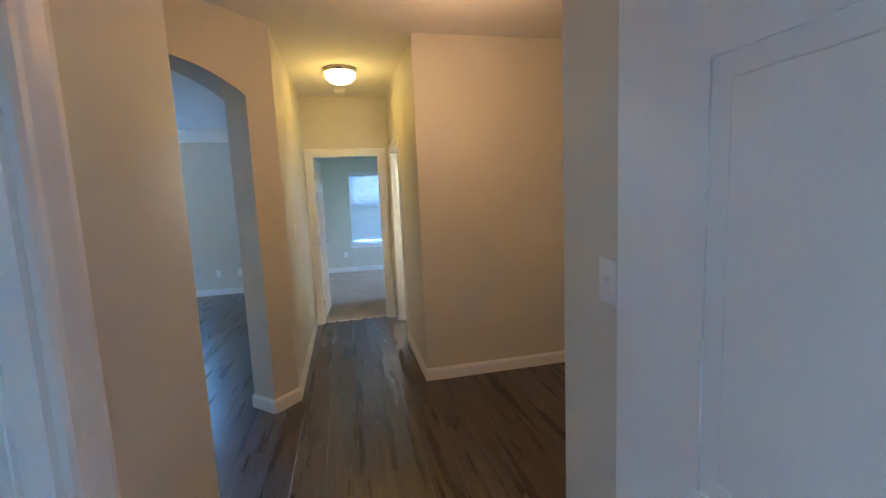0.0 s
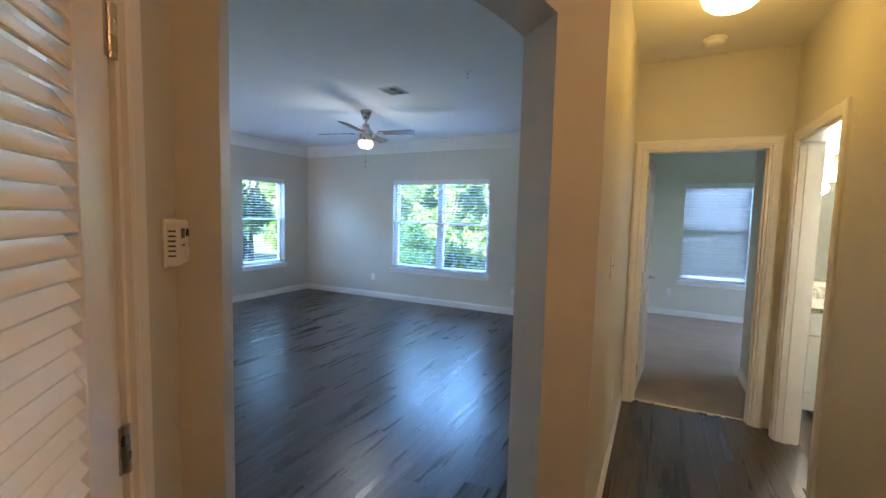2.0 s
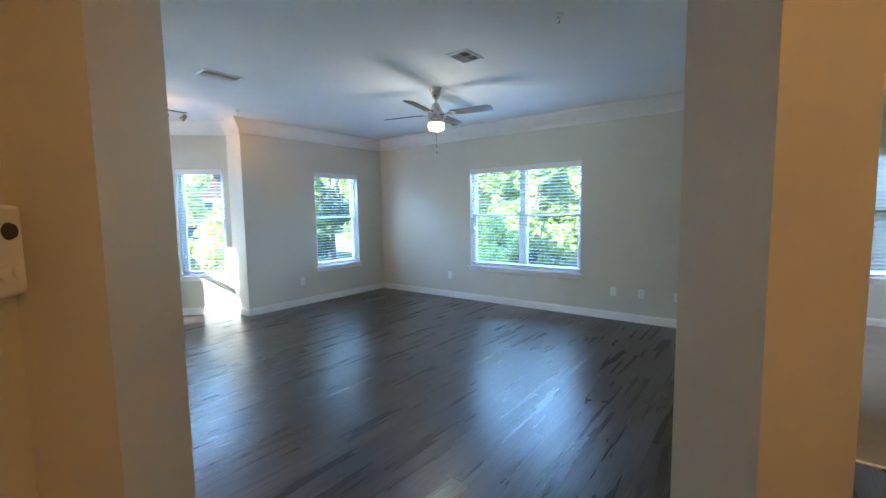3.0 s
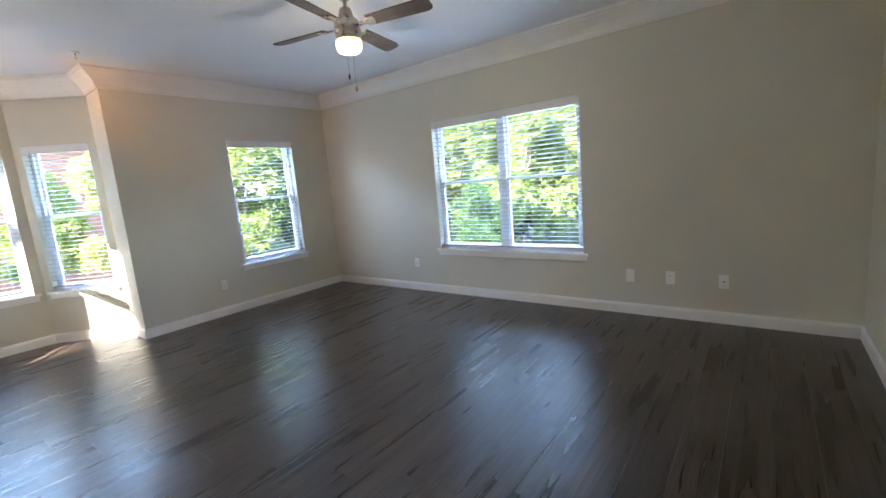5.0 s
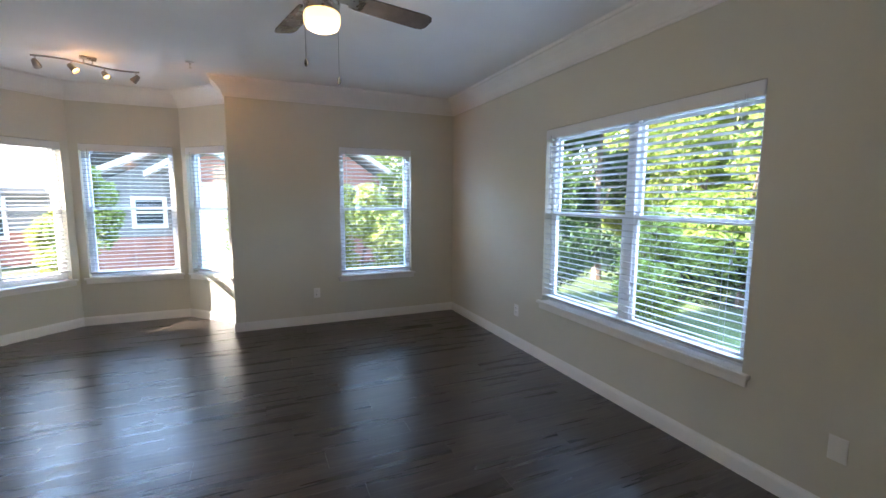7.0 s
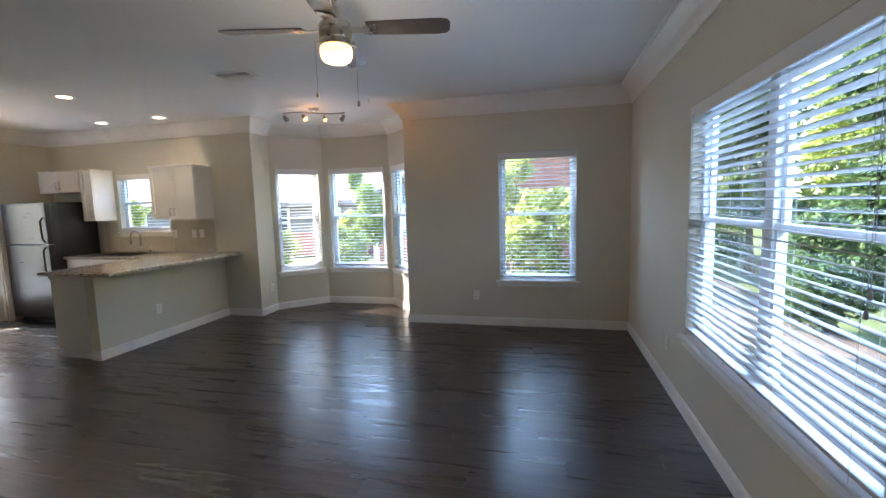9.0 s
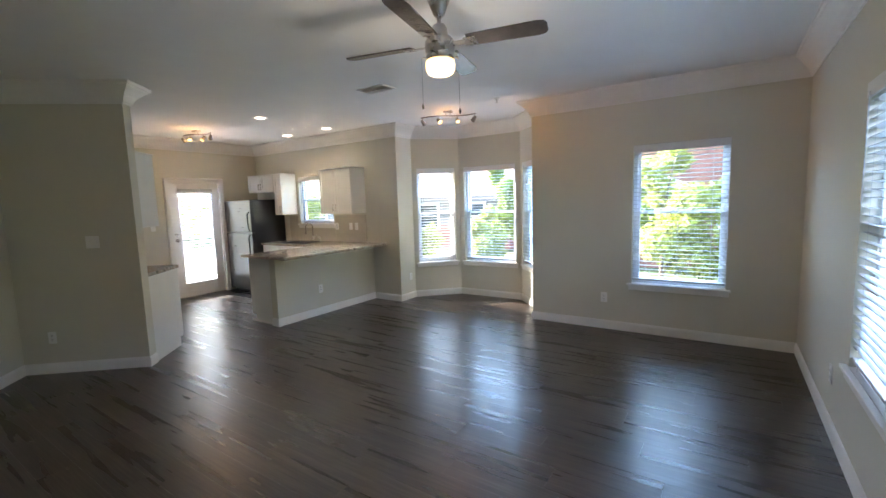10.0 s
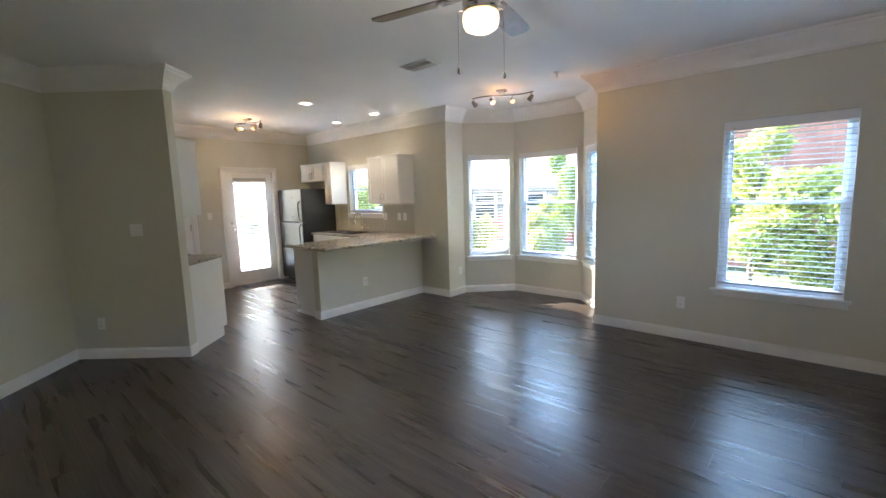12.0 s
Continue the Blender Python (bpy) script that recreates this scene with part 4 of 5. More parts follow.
def track_light(name, m, half, aims, label):
    """A gently curved rail with four small adjustable heads, hung from one canopy."""
    t = thing(name, m, label, "track light", "track lights")
    part("canopy", box(-0.06, 0.06, -0.035, 0.035, -0.022, 0, bevel=0.006, seg=2), NICKEL, t)
    pts = [(half * (i / 8 - 1), 0.05 * math.sin(math.pi * (i / 8 - 1)), -0.062) for i in range(17)]
    part("rail", tube(pts, 0.0075, 8), BRONZE, t, smooth=True)
    bm = tube(((-0.03, 0, -0.02), (-0.03, -0.005, -0.06)), 0.005, 8)
    tube(((0.03, 0, -0.02), (0.03, 0.005, -0.06)), 0.005, 8, bm)
    part("stem", bm, NICKEL, t)
    for i, aim in enumerate(aims):
        x = half * (-0.93 + 1.86 * i / 3)
        y = 0.05 * math.sin(math.pi * x / half)
        d = Vector(aim).normalized()
        head = part("lamp_head", lathe(((0.0, 0.034), (0.012, 0.034), (0.02, 0.026), (0.024, 0.0), (0.031, -0.042), (0.029, -0.043), (0.022, -0.01), (0.0, 0.0)), 20, axis=Matrix.Translation((x, y, -0.118)) @ (-d).to_track_quat("Z", "Y").to_matrix().to_4x4()), BRONZE, t, "small nickel lamp head", smooth=True)
        part("knuckle", tube(((x, y, -0.064), (x, y, -0.10)), 0.006, 8), NICKEL, head)
        part("bulb", lathe(((0.0, -0.004), (0.021, -0.008), (0.0245, -0.03), (0.0, -0.033)), 18, axis=Matrix.Translation((x, y, -0.118)) @ (-d).to_track_quat("Z", "Y").to_matrix().to_4x4()), SPOT_GLOW, head, "lit bulb")
    return t


track_light("track_light", pose(-5.93, 3.98, 2.70, 0, 0, 108), 0.37, ((0.3, 0.9, -0.6), (0.7, -0.5, -0.8), (0.4, -0.7, -0.8), (-0.6, 0.3, -0.7)), "nickel four-head track light over the bay")
track_light("track_light", pose(-4.52, 0.42, 2.70, 0, 0, 100), 0.30, ((0.4, 0.6, -0.8), (0.5, -0.6, -0.8), (-0.3, -0.7, -0.9), (-0.6, 0.3, -0.7)), "nickel four-head track light over the kitchen")
spot("track_spot", (-5.83, 4.28, 2.55), (-6.15, 5.5, 2.35), TRACK_W, WARM, 70)
point("track_bulbs", (-5.9, 3.95, 2.50), TRACK_W * 0.14, (1.0, 0.5, 0.16), 0.05)
point("kitchen_track_bulbs", (-4.5, 0.42, 2.46), KIT_W, (1.0, 0.55, 0.2), 0.05)

for x, y in ((-4.6, 1.90), (-5.73, 0.94), (-5.72, 1.89)):
    t = thing("recessed_light", pose(x, y, 2.70), "lit round recessed can light with a white trim", "recessed light", "recessed lights")
    part("trim_ring", lathe(((0.062, 0.0), (0.092, -0.001), (0.094, -0.006), (0.066, -0.008), (0.062, -0.004)), 32), TRIM, t, smooth=True)
    part("lens", lathe(((0.066, -0.0045), (0.03, -0.0065), (0, -0.007)), 32), CAN_GLOW, t, "lit lens")
    spot("can_bulb", (x, y, 2.68), (x, y, 0), CAN_W, (1.0, 0.80, 0.55), 100)


def vent(x, y, rz, w, d, n, label):
    t = thing("ceiling_vent", pose(x, y, 2.70, 0, 0, rz), label, "ceiling vent", "ceiling vents")
    part("backing", box(-w / 2 + 0.02, w / 2 - 0.02, -d / 2 + 0.02, d / 2 - 0.02, -0.003, -0.001), SLOT, t)
    bm = box(-w / 2, w / 2, -d / 2, -d / 2 + 0.026, -0.009, 0, bevel=0.002)
    box(-w / 2, w / 2, d / 2 - 0.026, d / 2, -0.009, 0, bevel=0.002, bm=bm)
    box(-w / 2, -w / 2 + 0.026, -d / 2 + 0.026, d / 2 - 0.026, -0.009, 0, bm=bm)
    box(w / 2 - 0.026, w / 2, -d / 2 + 0.026, d / 2 - 0.026, -0.009, 0, bm=bm)
    box(-0.006, 0.006, -d / 2 + 0.026, d / 2 - 0.026, -0.012, -0.003, bm=bm)
    part("frame", bm, TRIM, t)
    me = mesh_of(box(-w / 2 + 0.024, w / 2 - 0.024, -0.008, 0.008, -0.0008, 0.0008), "slat", TRIM)
    for i in range(n):
        piece("slat", me, t, pose(0, -d / 2 + 0.034 + (d - 0.068) * i / (n - 1), -0.009, 40 if i < n / 2 else -40, 0, 0))


vent(-4.53, 4.01, 90, 0.36, 0.21, 9, "white louvred ceiling vent in the living room")
vent(-2.52, 5.06, 90, 0.26, 0.21, 8, "white louvred ceiling vent near the fan")
for x, y in ((-5.72, 4.79), (-1.62, 4.83)):
    t = thing("sprinkler_head", pose(x, y, 2.70), "small white ceiling sprinkler head", "sprinkler")
    part("escutcheon", lathe(((0, 0), (0.036, 0), (0.034, -0.006), (0.014, -0.012), (0, -0.012)), 20), TRIM, t, smooth=True)
    bm = tube(((0, 0, -0.01), (0, 0, -0.022)), 0.008, 10)
    for s in (-1, 1):
        tube(((s * 0.006, 0, -0.02), (s * 0.012, 0, -0.034), (s * 0.003, 0, -0.05)), 0.002, 6, bm)
    part("frame", bm, NICKEL, t)
    part("deflector", lathe(((0, -0.050), (0.013, -0.051), (0.013, -0.053), (0, -0.053)), 14), NICKEL, t)

# ---- kitchen ----
BAR = 0.91


def shaker(parent, x0, x1, z0, z1, y, handle=None, name="cabinet_door"):
    """A framed cabinet front in local xz, standing out to +y; handle: (x, z, upright)."""
    bm = box(x0 + 0.05, x1 - 0.05, y, y + 0.011, z0 + 0.05, z1 - 0.05)
    for a, b, c, d in ((x0, x0 + 0.052, z0, z1), (x1 - 0.052, x1, z0, z1), (x0 + 0.052, x1 - 0.052, z0, z0 + 0.052), (x0 + 0.052, x1 - 0.052, z1 - 0.052, z1)):
        box(a, b, y, y + 0.02, c, d, bevel=0.002, bm=bm)
    dr = part(name, bm, CAB, parent)
    if handle:
        x, z, up = handle
        e = Vector((0, 0, 0.055)) if up else Vector((0.055, 0, 0))
        c = Vector((x, y + 0.045, z))
        bm = tube((c - e, c + e), 0.005, 8)
        for s in (-0.8, 0.8):
            tube((c + e * s, c + e * s - Vector((0, 0.026, 0))), 0.004, 8, bm)
        part("handle", bm, NICKEL, dr, "brushed nickel bar pull", smooth=True)
    return dr


def wall_cabinet(m, w, d, z0, z1, doors, label, handle_low=True):
    t = thing("wall_cabinet", m, label, "kitchen cabinet", "wall cabinets")
    part("body", box(0, w, 0.0, d - 0.02, z0, z1, bevel=0.002), CAB, t)
    dw = w / doors
    for i in range(doors):
        a, b = i * dw + 0.003, (i + 1) * dw - 0.003
        hx = (b - 0.03) if (doors == 2 and i == 0) else a + 0.03
        shaker(t, a, b, z0 + 0.004, z1 - 0.004, d - 0.02, (hx, z0 + 0.10, True))
    part("cornice", box(-0.008, w + 0.008, -0.0, d + 0.008, z1, z1 + 0.018, bevel=0.004), CAB, t)
    return t


def base_cabinet(m, w, d, doors, label, drawer=True):
    t = thing("base_cabinet", m, label, "kitchen cabinet", "base cabinets")
    part("body", box(0, w, 0, d - 0.02, 0.10, BAR - 0.038), CAB, t)
    part("toe_kick", box(0.0, w, 0, d - 0.085, 0.0, 0.10), CAB, t)
    dw = w / doors
    for i in range(doors):
        a, b = i * dw + 0.003, (i + 1) * dw - 0.003
        if drawer:
            bm = box(a, b, d - 0.02, d, 0.71, BAR - 0.045, bevel=0.003)
            part("drawer_front", bm, CAB, t)
        shaker(t, a, b, 0.115, 0.70 if drawer else BAR - 0.045, d - 0.02, ((b - 0.03) if i == 0 else a + 0.03, 0.60, True))
    return t


WEST = ((XW, 2.71), (XW, YK))


def west(y, z=0.0):
    """A pose on the kitchen's west wall; local x runs south, y into the room."""
    return on(WEST[0], WEST[1], 2.71 - y, z)


wall_cabinet(west(2.205), 0.715, 0.32, 1.385, 2.09, 2, "white two-door wall cabinet beside the kitchen window")
wall_cabinet(west(0.49), 0.21, 0.32, 1.385, 2.10, 1, "narrow white wall cabinet beside the refrigerator")
wall_cabinet(west(0.272), 0.76, 0.32, 1.80, 2.10, 2, "short white cabinet over the refrigerator")
base_cabinet(west(1.70), 0.62, 0.61, 1, "white base cabinet next to the peninsula", True)
base_cabinet(west(1.075), 0.80, 0.61, 2, "white sink base cabinet under the window", True)


def peninsula():
    t = thing("peninsula", pose(0, 0, 0), "greige half-wall peninsula with white base trim", "kitchen peninsula")
    part("half_wall", box(XW + 0.002, -4.36, 2.205, 2.325, 0, BAR - 0.04), PAINT, t, "greige painted drywall")
    part("end_panel", box(-4.90, -4.385, 1.72, 2.203, 0.10, BAR - 0.04), CAB, t, "white cabinet end")
    part("body", box(XW + 0.65, -4.902, 1.72, 2.203, 0.10, BAR - 0.04), CAB, t)
    part("toe_kick", box(-5.4, -4.40, 1.78, 2.19, 0, 0.10), CAB, t)
    for a, b in ((-4.94, -4.40), (-5.49, -4.95)):
        bm = box(a, b, 1.70, 1.72, 0.115, 0.69, bevel=0.003)
        d = part("cabinet_door", bm, CAB, t)
        part("handle", box(b - 0.05, b - 0.04, 1.672, 1.70, 0.50, 0.62, bevel=0.003), NICKEL, d)
    part("shoe_trim", sweep_mesh(((XW + 0.002, 2.325), (-4.36, 2.325), (-4.36, 2.203))), TRIM, t, "white baseboard")
    part("end_trim", box(-4.385, -4.377, 1.72, 2.203, 0, 0.035, bevel=0.003), TRIM, t)
    return t


def sweep_mesh(pts):
    ob = sweep("x", pts, BASE_PROFILE, TRIM, "", "")
    bm = bmesh.new()
    bm.from_mesh(ob.data)
    bpy.data.objects.remove(ob)
    return bm


peninsula()
plate("wall_outlet", on((XW, 2.325), (-4.36, 2.325), 1.115, 0.365), OUT + " of the peninsula", "outlet")


def countertop():
    """The L-shaped granite top: along the west wall, with a hole for the sink, and out over the peninsula."""
    t = thing("countertop", pose(0, 0, 0), "speckled beige granite countertop on the cabinets", "countertop")
    z0, z1 = BAR - 0.036, BAR
    bm = box(XW + 0.64, -4.29, 1.69, 2.62, z0, z1, bevel=0.005, seg=2)
    part("bar_slab", bm, GRANITE, t)
    bm = box(XW + 0.001, XW + 0.638, 1.30, 2.62, z0, z1, bevel=0.002)
    box(XW + 0.001, XW + 0.638, 0.265, 0.62, z0, z1, bevel=0.002, bm=bm)
    box(XW + 0.001, XW + 0.13, 0.62, 1.30, z0, z1, bm=bm)
    box(XW + 0.55, XW + 0.638, 0.62, 1.30, z0, z1, bm=bm)
    part("sink_slab", bm, GRANITE, t)
    bm = box(XW + 0.001, XW + 0.014, 0.265, 0.512, BAR, 1.355, bevel=0.002)
    box(XW + 0.001, XW + 0.014, 0.514, 1.486, BAR, 1.135, bevel=0.002, bm=bm)
    box(XW + 0.001, XW + 0.014, 1.488, 2.20, BAR, 1.355, bevel=0.002, bm=bm)
    part("backsplash", bm, TILE, t, "beige tile backsplash")
    return t


TILE = surface("beige_backsplash", (0.52, 0.48, 0.40), 0.35, vary=0.05, scale=9, fine=60, bump=0.05)
countertop()
t = thing("kitchen_sink", pose(XW + 0.34, 0.96, BAR), "stainless double-bowl sink set into the granite", "sink")
bm = bmesh.new()
for y0, y1 in ((-0.335, -0.01), (0.01, 0.335)):
    box(-0.205, 0.205, y0, y0 + 0.008, -0.18, 0.003, bm=bm)
    box(-0.205, 0.205, y1 - 0.008, y1, -0.18, 0.003, bm=bm)
    box(-0.205, -0.197, y0 + 0.008, y1 - 0.008, -0.18, 0.003, bm=bm)
    box(0.197, 0.205, y0 + 0.008, y1 - 0.008, -0.18, 0.003, bm=bm)
    box(-0.205, 0.205, y0, y1, -0.188, -0.18, bm=bm)
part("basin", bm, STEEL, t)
for y in (-0.17, 0.17):
    part("drain", lathe(((0, -0.177), (0.035, -0.177), (0.04, -0.1795)), 18, center=(0, y, 0)), NICKEL, t)
t = thing("faucet", pose(XW + 0.085, 0.98, BAR), "tall gooseneck chrome kitchen faucet", "faucet")
part("base", lathe(((0, 0), (0.027, 0), (0.025, 0.012), (0.018, 0.03), (0.018, 0.09), (0, 0.09)), 20), NICKEL, t, smooth=True)
neck = [(0, 0, 0.08), (0, 0, 0.24)] + [(0.075 - 0.075 * math.cos(a), 0, 0.24 + 0.075 * math.sin(a)) for a in [math.pi * i / 10 for i in range(1, 11)]] + [(0.15, 0, 0.19)]
part("spout", tube(neck, 0.011, 12), BRONZE, t, smooth=True)
part("spray_head", tube(((0.15, 0, 0.20), (0.152, 0, 0.13)), 0.016, 12), BRONZE, t, smooth=True)
part("handle", tube(((0, 0.018, 0.06), (0.0, 0.05, 0.075), (0.01, 0.10, 0.12)), 0.007, 8), NICKEL, t, smooth=True)
t = thing("soap_dispenser", pose(XW + 0.09, 1.16, BAR), "small chrome soap dispenser beside the faucet", "soap dispenser")
part("pump", lathe(((0, 0), (0.018, 0), (0.012, 0.03), (0.01, 0.075), (0, 0.08)), 14), NICKEL, t, smooth=True)
part("nozzle", tube(((0, 0, 0.072), (0.05, 0, 0.07)), 0.006, 8), NICKEL, t)
for y, k in ((1.53, "outlet"), (1.86, "toggle"), (1.99, "outlet")):
    plate("counter_outlet" if k == "outlet" else "counter_switch", west(y, 1.17) @ Matrix.Translation((0, 0.015 if y < 2.2 else 0, 0)), "white wall plate on the tiled backsplash", k)

t = thing("refrigerator", pose(-6.12, -0.62, 0), "black top-freezer refrigerator with stainless doors", "refrigerator")
part("body", box(0, 0.62, 0, 0.80, 0.05, 1.665, bevel=0.008, seg=2), BLACK, t, "black textured cabinet")
part("grille", box(0.03, 0.60, 0.02, 0.78, 0.0, 0.05), BLACK, t)
for z0, z1, nm in ((0.07, 1.085, "fridge_door"), (1.095, 1.66, "freezer_door")):
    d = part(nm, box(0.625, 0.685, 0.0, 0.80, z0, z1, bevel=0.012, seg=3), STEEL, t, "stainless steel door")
    zz = (z1 - 0.46, z1 - 0.03) if nm == "fridge_door" else (z0 + 0.03, z0 + 0.36)
    bm = tube(((0.69, 0.755, zz[0]), (0.722, 0.755, zz[0] + 0.05), (0.725, 0.755, zz[1] - 0.05), (0.69, 0.755, zz[1])), 0.012, 10)
    part("handle", bm, BLACK, d, "black bowed handle", smooth=True)
    part("edge_trim", box(0.623, 0.687, 0.80, 0.806, z0, z1), BLACK, d)

# counter run behind the stub wall


def stub(x, z=0.0):
    """A pose on the back of the stub wall; local x runs along the wall away from its end, y into the kitchen."""
    base, _ = along((-2.232, 1.44), tuple(stub_back))
    length = (Vector((-2.232, 1.44)) - stub_back).length
    return base @ Matrix.Translation((length - x, 0, z))


base_cabinet(stub(0.36), 0.355, 0.61, 1, "white base cabinet with an open end panel", True)
wall_cabinet(stub(0.36), 0.355, 0.32, 1.365, 2.09, 1, "white wall cabinet on the short kitchen wall")
t = thing("countertop", stub(0.365), "short granite countertop beside the range", "countertop")
part("slab", box(0.0, 0.362, 0, 0.635, BAR - 0.036, BAR, bevel=0.004, seg=2), GRANITE, t)
t = thing("kitchen_range", stub(1.08), "black and steel electric range beside the counter", "range")
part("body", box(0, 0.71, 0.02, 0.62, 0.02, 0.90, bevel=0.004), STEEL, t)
part("cooktop", box(0, 0.71, 0.0, 0.635, 0.90, 0.92, bevel=0.004), BLACK, t, "black glass cooktop")
part("backguard", box(0, 0.71, 0.0, 0.06, 0.92, 1.10, bevel=0.008), BLACK, t)
part("oven_door", box(0.02, 0.69, 0.62, 0.65, 0.25, 0.78, bevel=0.006), BLACK, t)
part("handle", tube(((0.06, 0.69, 0.74), (0.65, 0.69, 0.74)), 0.011, 10), STEEL, t, smooth=True)

# ---- bathroom ----
van = thing("bathroom_vanity", pose(0, 0, 0), "white bathroom vanity with a granite top", "vanity")
part("body", box(0.79, 2.39, 5.66, 6.195, 0.10, 0.81), CAB, van)
part("toe_kick", box(0.79, 2.39, 5.73, 6.195, 0.0, 0.10), CAB, van)
for i in range(4):
    a = 0.80 + i * 0.395
    part("drawer_front", box(a, a + 0.385, 5.642, 5.66, 0.63, 0.80, bevel=0.003), CAB, van)
    bm = box(a + 0.05, a + 0.335, 5.65, 5.66, 0.17, 0.57)
    for q in ((a, a + 0.052, 0.12, 0.62), (a + 0.333, a + 0.385, 0.12, 0.62), (a + 0.052, a + 0.333, 0.12, 0.17), (a + 0.052, a + 0.333, 0.57, 0.62)):
        box(q[0], q[1], 5.642, 5.66, q[2], q[3], bm=bm)
    part("cabinet_door", bm, CAB, van)
part("stone_top", box(0.787, 2.395, 5.62, 6.197, 0.81, 0.845, bevel=0.004), GRANITE, van, "granite top")
part("backsplash", box(0.787, 2.395, 6.18, 6.198, 0.846, 0.95), GRANITE, van, "granite strip")
mir = thing("bathroom_mirror", pose(0.80, 6.198, 1.0), "large frameless mirror over the vanity", "mirror")
part("mirror_glass", box(0, 1.5, -0.006, 0, 0, 0.85), surface("mirror", (0.85, 0.86, 0.86), 0.02, metal=1, vary=0.0, bump=0.0, rough_vary=0.0), mir)
t = thing("vanity_light", pose(1.10, 6.198, 2.03), "lit glass vanity light on the bathroom wall", "wall lamp")
part("back_plate", box(-0.2, 0.5, -0.02, 0, -0.05, 0.05, bevel=0.005), NICKEL, t)
for i in range(3):
    part("shade", lathe(((0.03, 0.0), (0.045, -0.03), (0.062, -0.10), (0.058, -0.10), (0.04, -0.03), (0.0, -0.005)), 20, center=(-0.1 + 0.25 * i, -0.10, 0.02)), WARM_GLASS, t, "lit frosted shade", smooth=True)
    part("arm", tube(((-0.1 + 0.25 * i, -0.02, 0.0), (-0.1 + 0.25 * i, -0.10, 0.03)), 0.007, 8), NICKEL, t)
point("vanity_bulbs", (1.2, 5.85, 1.82), BATH_W, (1.0, 0.80, 0.50), 0.06)

# ---- outdoors ----
GROUND_Z = -0.35
bm = bmesh.new()
bmesh.ops.create_grid(bm, x_segments=60, y_segments=60, size=150)
for v in bm.verts:
    far = max(0.0, v.co.length - 14)
    v.co.z = GROUND_Z + 0.08 * noise.noise(v.co * 0.15) * min(1, far / 10)
solid("ground", bm, GRASS, "mown green lawn around the building", "lawn", "structure")
solid("patio", box(-7.5, -2.0, -4.2, -0.87, GROUND_Z - 0.05, -0.03, bevel=0.01), CONCRETE, "sunlit pale concrete patio slab", "patio", "structure")
solid("porch_floor", box(-1.6, 2.4, -4.0, -0.45, GROUND_Z - 0.05, -0.03, bevel=0.01), CONCRETE, "concrete porch floor before the front door", "porch", "structure")
solid("porch_roof", box(-1.7, 2.5, -4.1, -0.45, 2.72, 2.9), CEIL, "white porch ceiling over the front door", "porch roof", "structure")
solid("porch_wall", box(-1.72, -1.6, -4.0, -0.45, -0.3, 2.72), BRICK, "brick side wall of the porch", "wall", "structure")
# Unseen wall, in brick to keep daylight in the entry low.
solid("porch_end_blocker", box(-1.72, 2.5, -4.2, -4.08, -0.3, 2.72), BRICK, "unseen brick wall across the porch, dimming the doorway daylight", "wall", "structure")
# Unseen half-length wall, added to block part of the daylight entering the front door.
solid("porch_side_blocker", box(2.38, 2.5, -4.08, -2.5, -0.3, 2.72), BRICK, "unseen brick wall, added to cut daylight at the front door", "wall", "structure")
# Bed runs on west as dark cover over ground the sky panel overlights.
solid("mulch_bed", box(-12.0, -0.6, 7.81, 10.4, GROUND_Z - 0.1, GROUND_Z + 0.05, bevel=0.02), MULCH, "brown mulch bed along the outer wall, extended to darken the lawn", "mulch bed", "structure")


def leaf_cloud(blobs, count, size, rnd):
    """Many small bent leaves strewn through a few uneven clumps, thinner towards the middle."""
    verts, faces = [], []
    total = sum(r ** 2 for _, r in blobs)
    for c, r in blobs:
        for _ in range(int(count * r * r / total)):
            d = Vector((rnd.gauss(0, 1), rnd.gauss(0, 1), rnd.gauss(0, 1))).normalized()
            lump = 0.75 + 0.45 * noise.noise(Vector(c) * 1.7 + d * 2.2)
            p = Vector(c) + d * r * lump * (rnd.random() ** 0.30)
            a = Vector((rnd.gauss(0, 1), rnd.gauss(0, 1), rnd.gauss(0, 0.6))).normalized()
            b = a.cross(Vector((rnd.gauss(0, 1), rnd.gauss(0, 1), rnd.gauss(0, 1)))).normalized()
            s = size * rnd.uniform(0.6, 1.3)
            n = a.cross(b) * s * 0.18
            i = len(verts)
            verts += [p - a * s, p + b * s * 0.42 + n, p + a * s, p - b * s * 0.42 + n]
            faces += [(i, i + 1, i + 2), (i, i + 2, i + 3)]
    return verts, faces


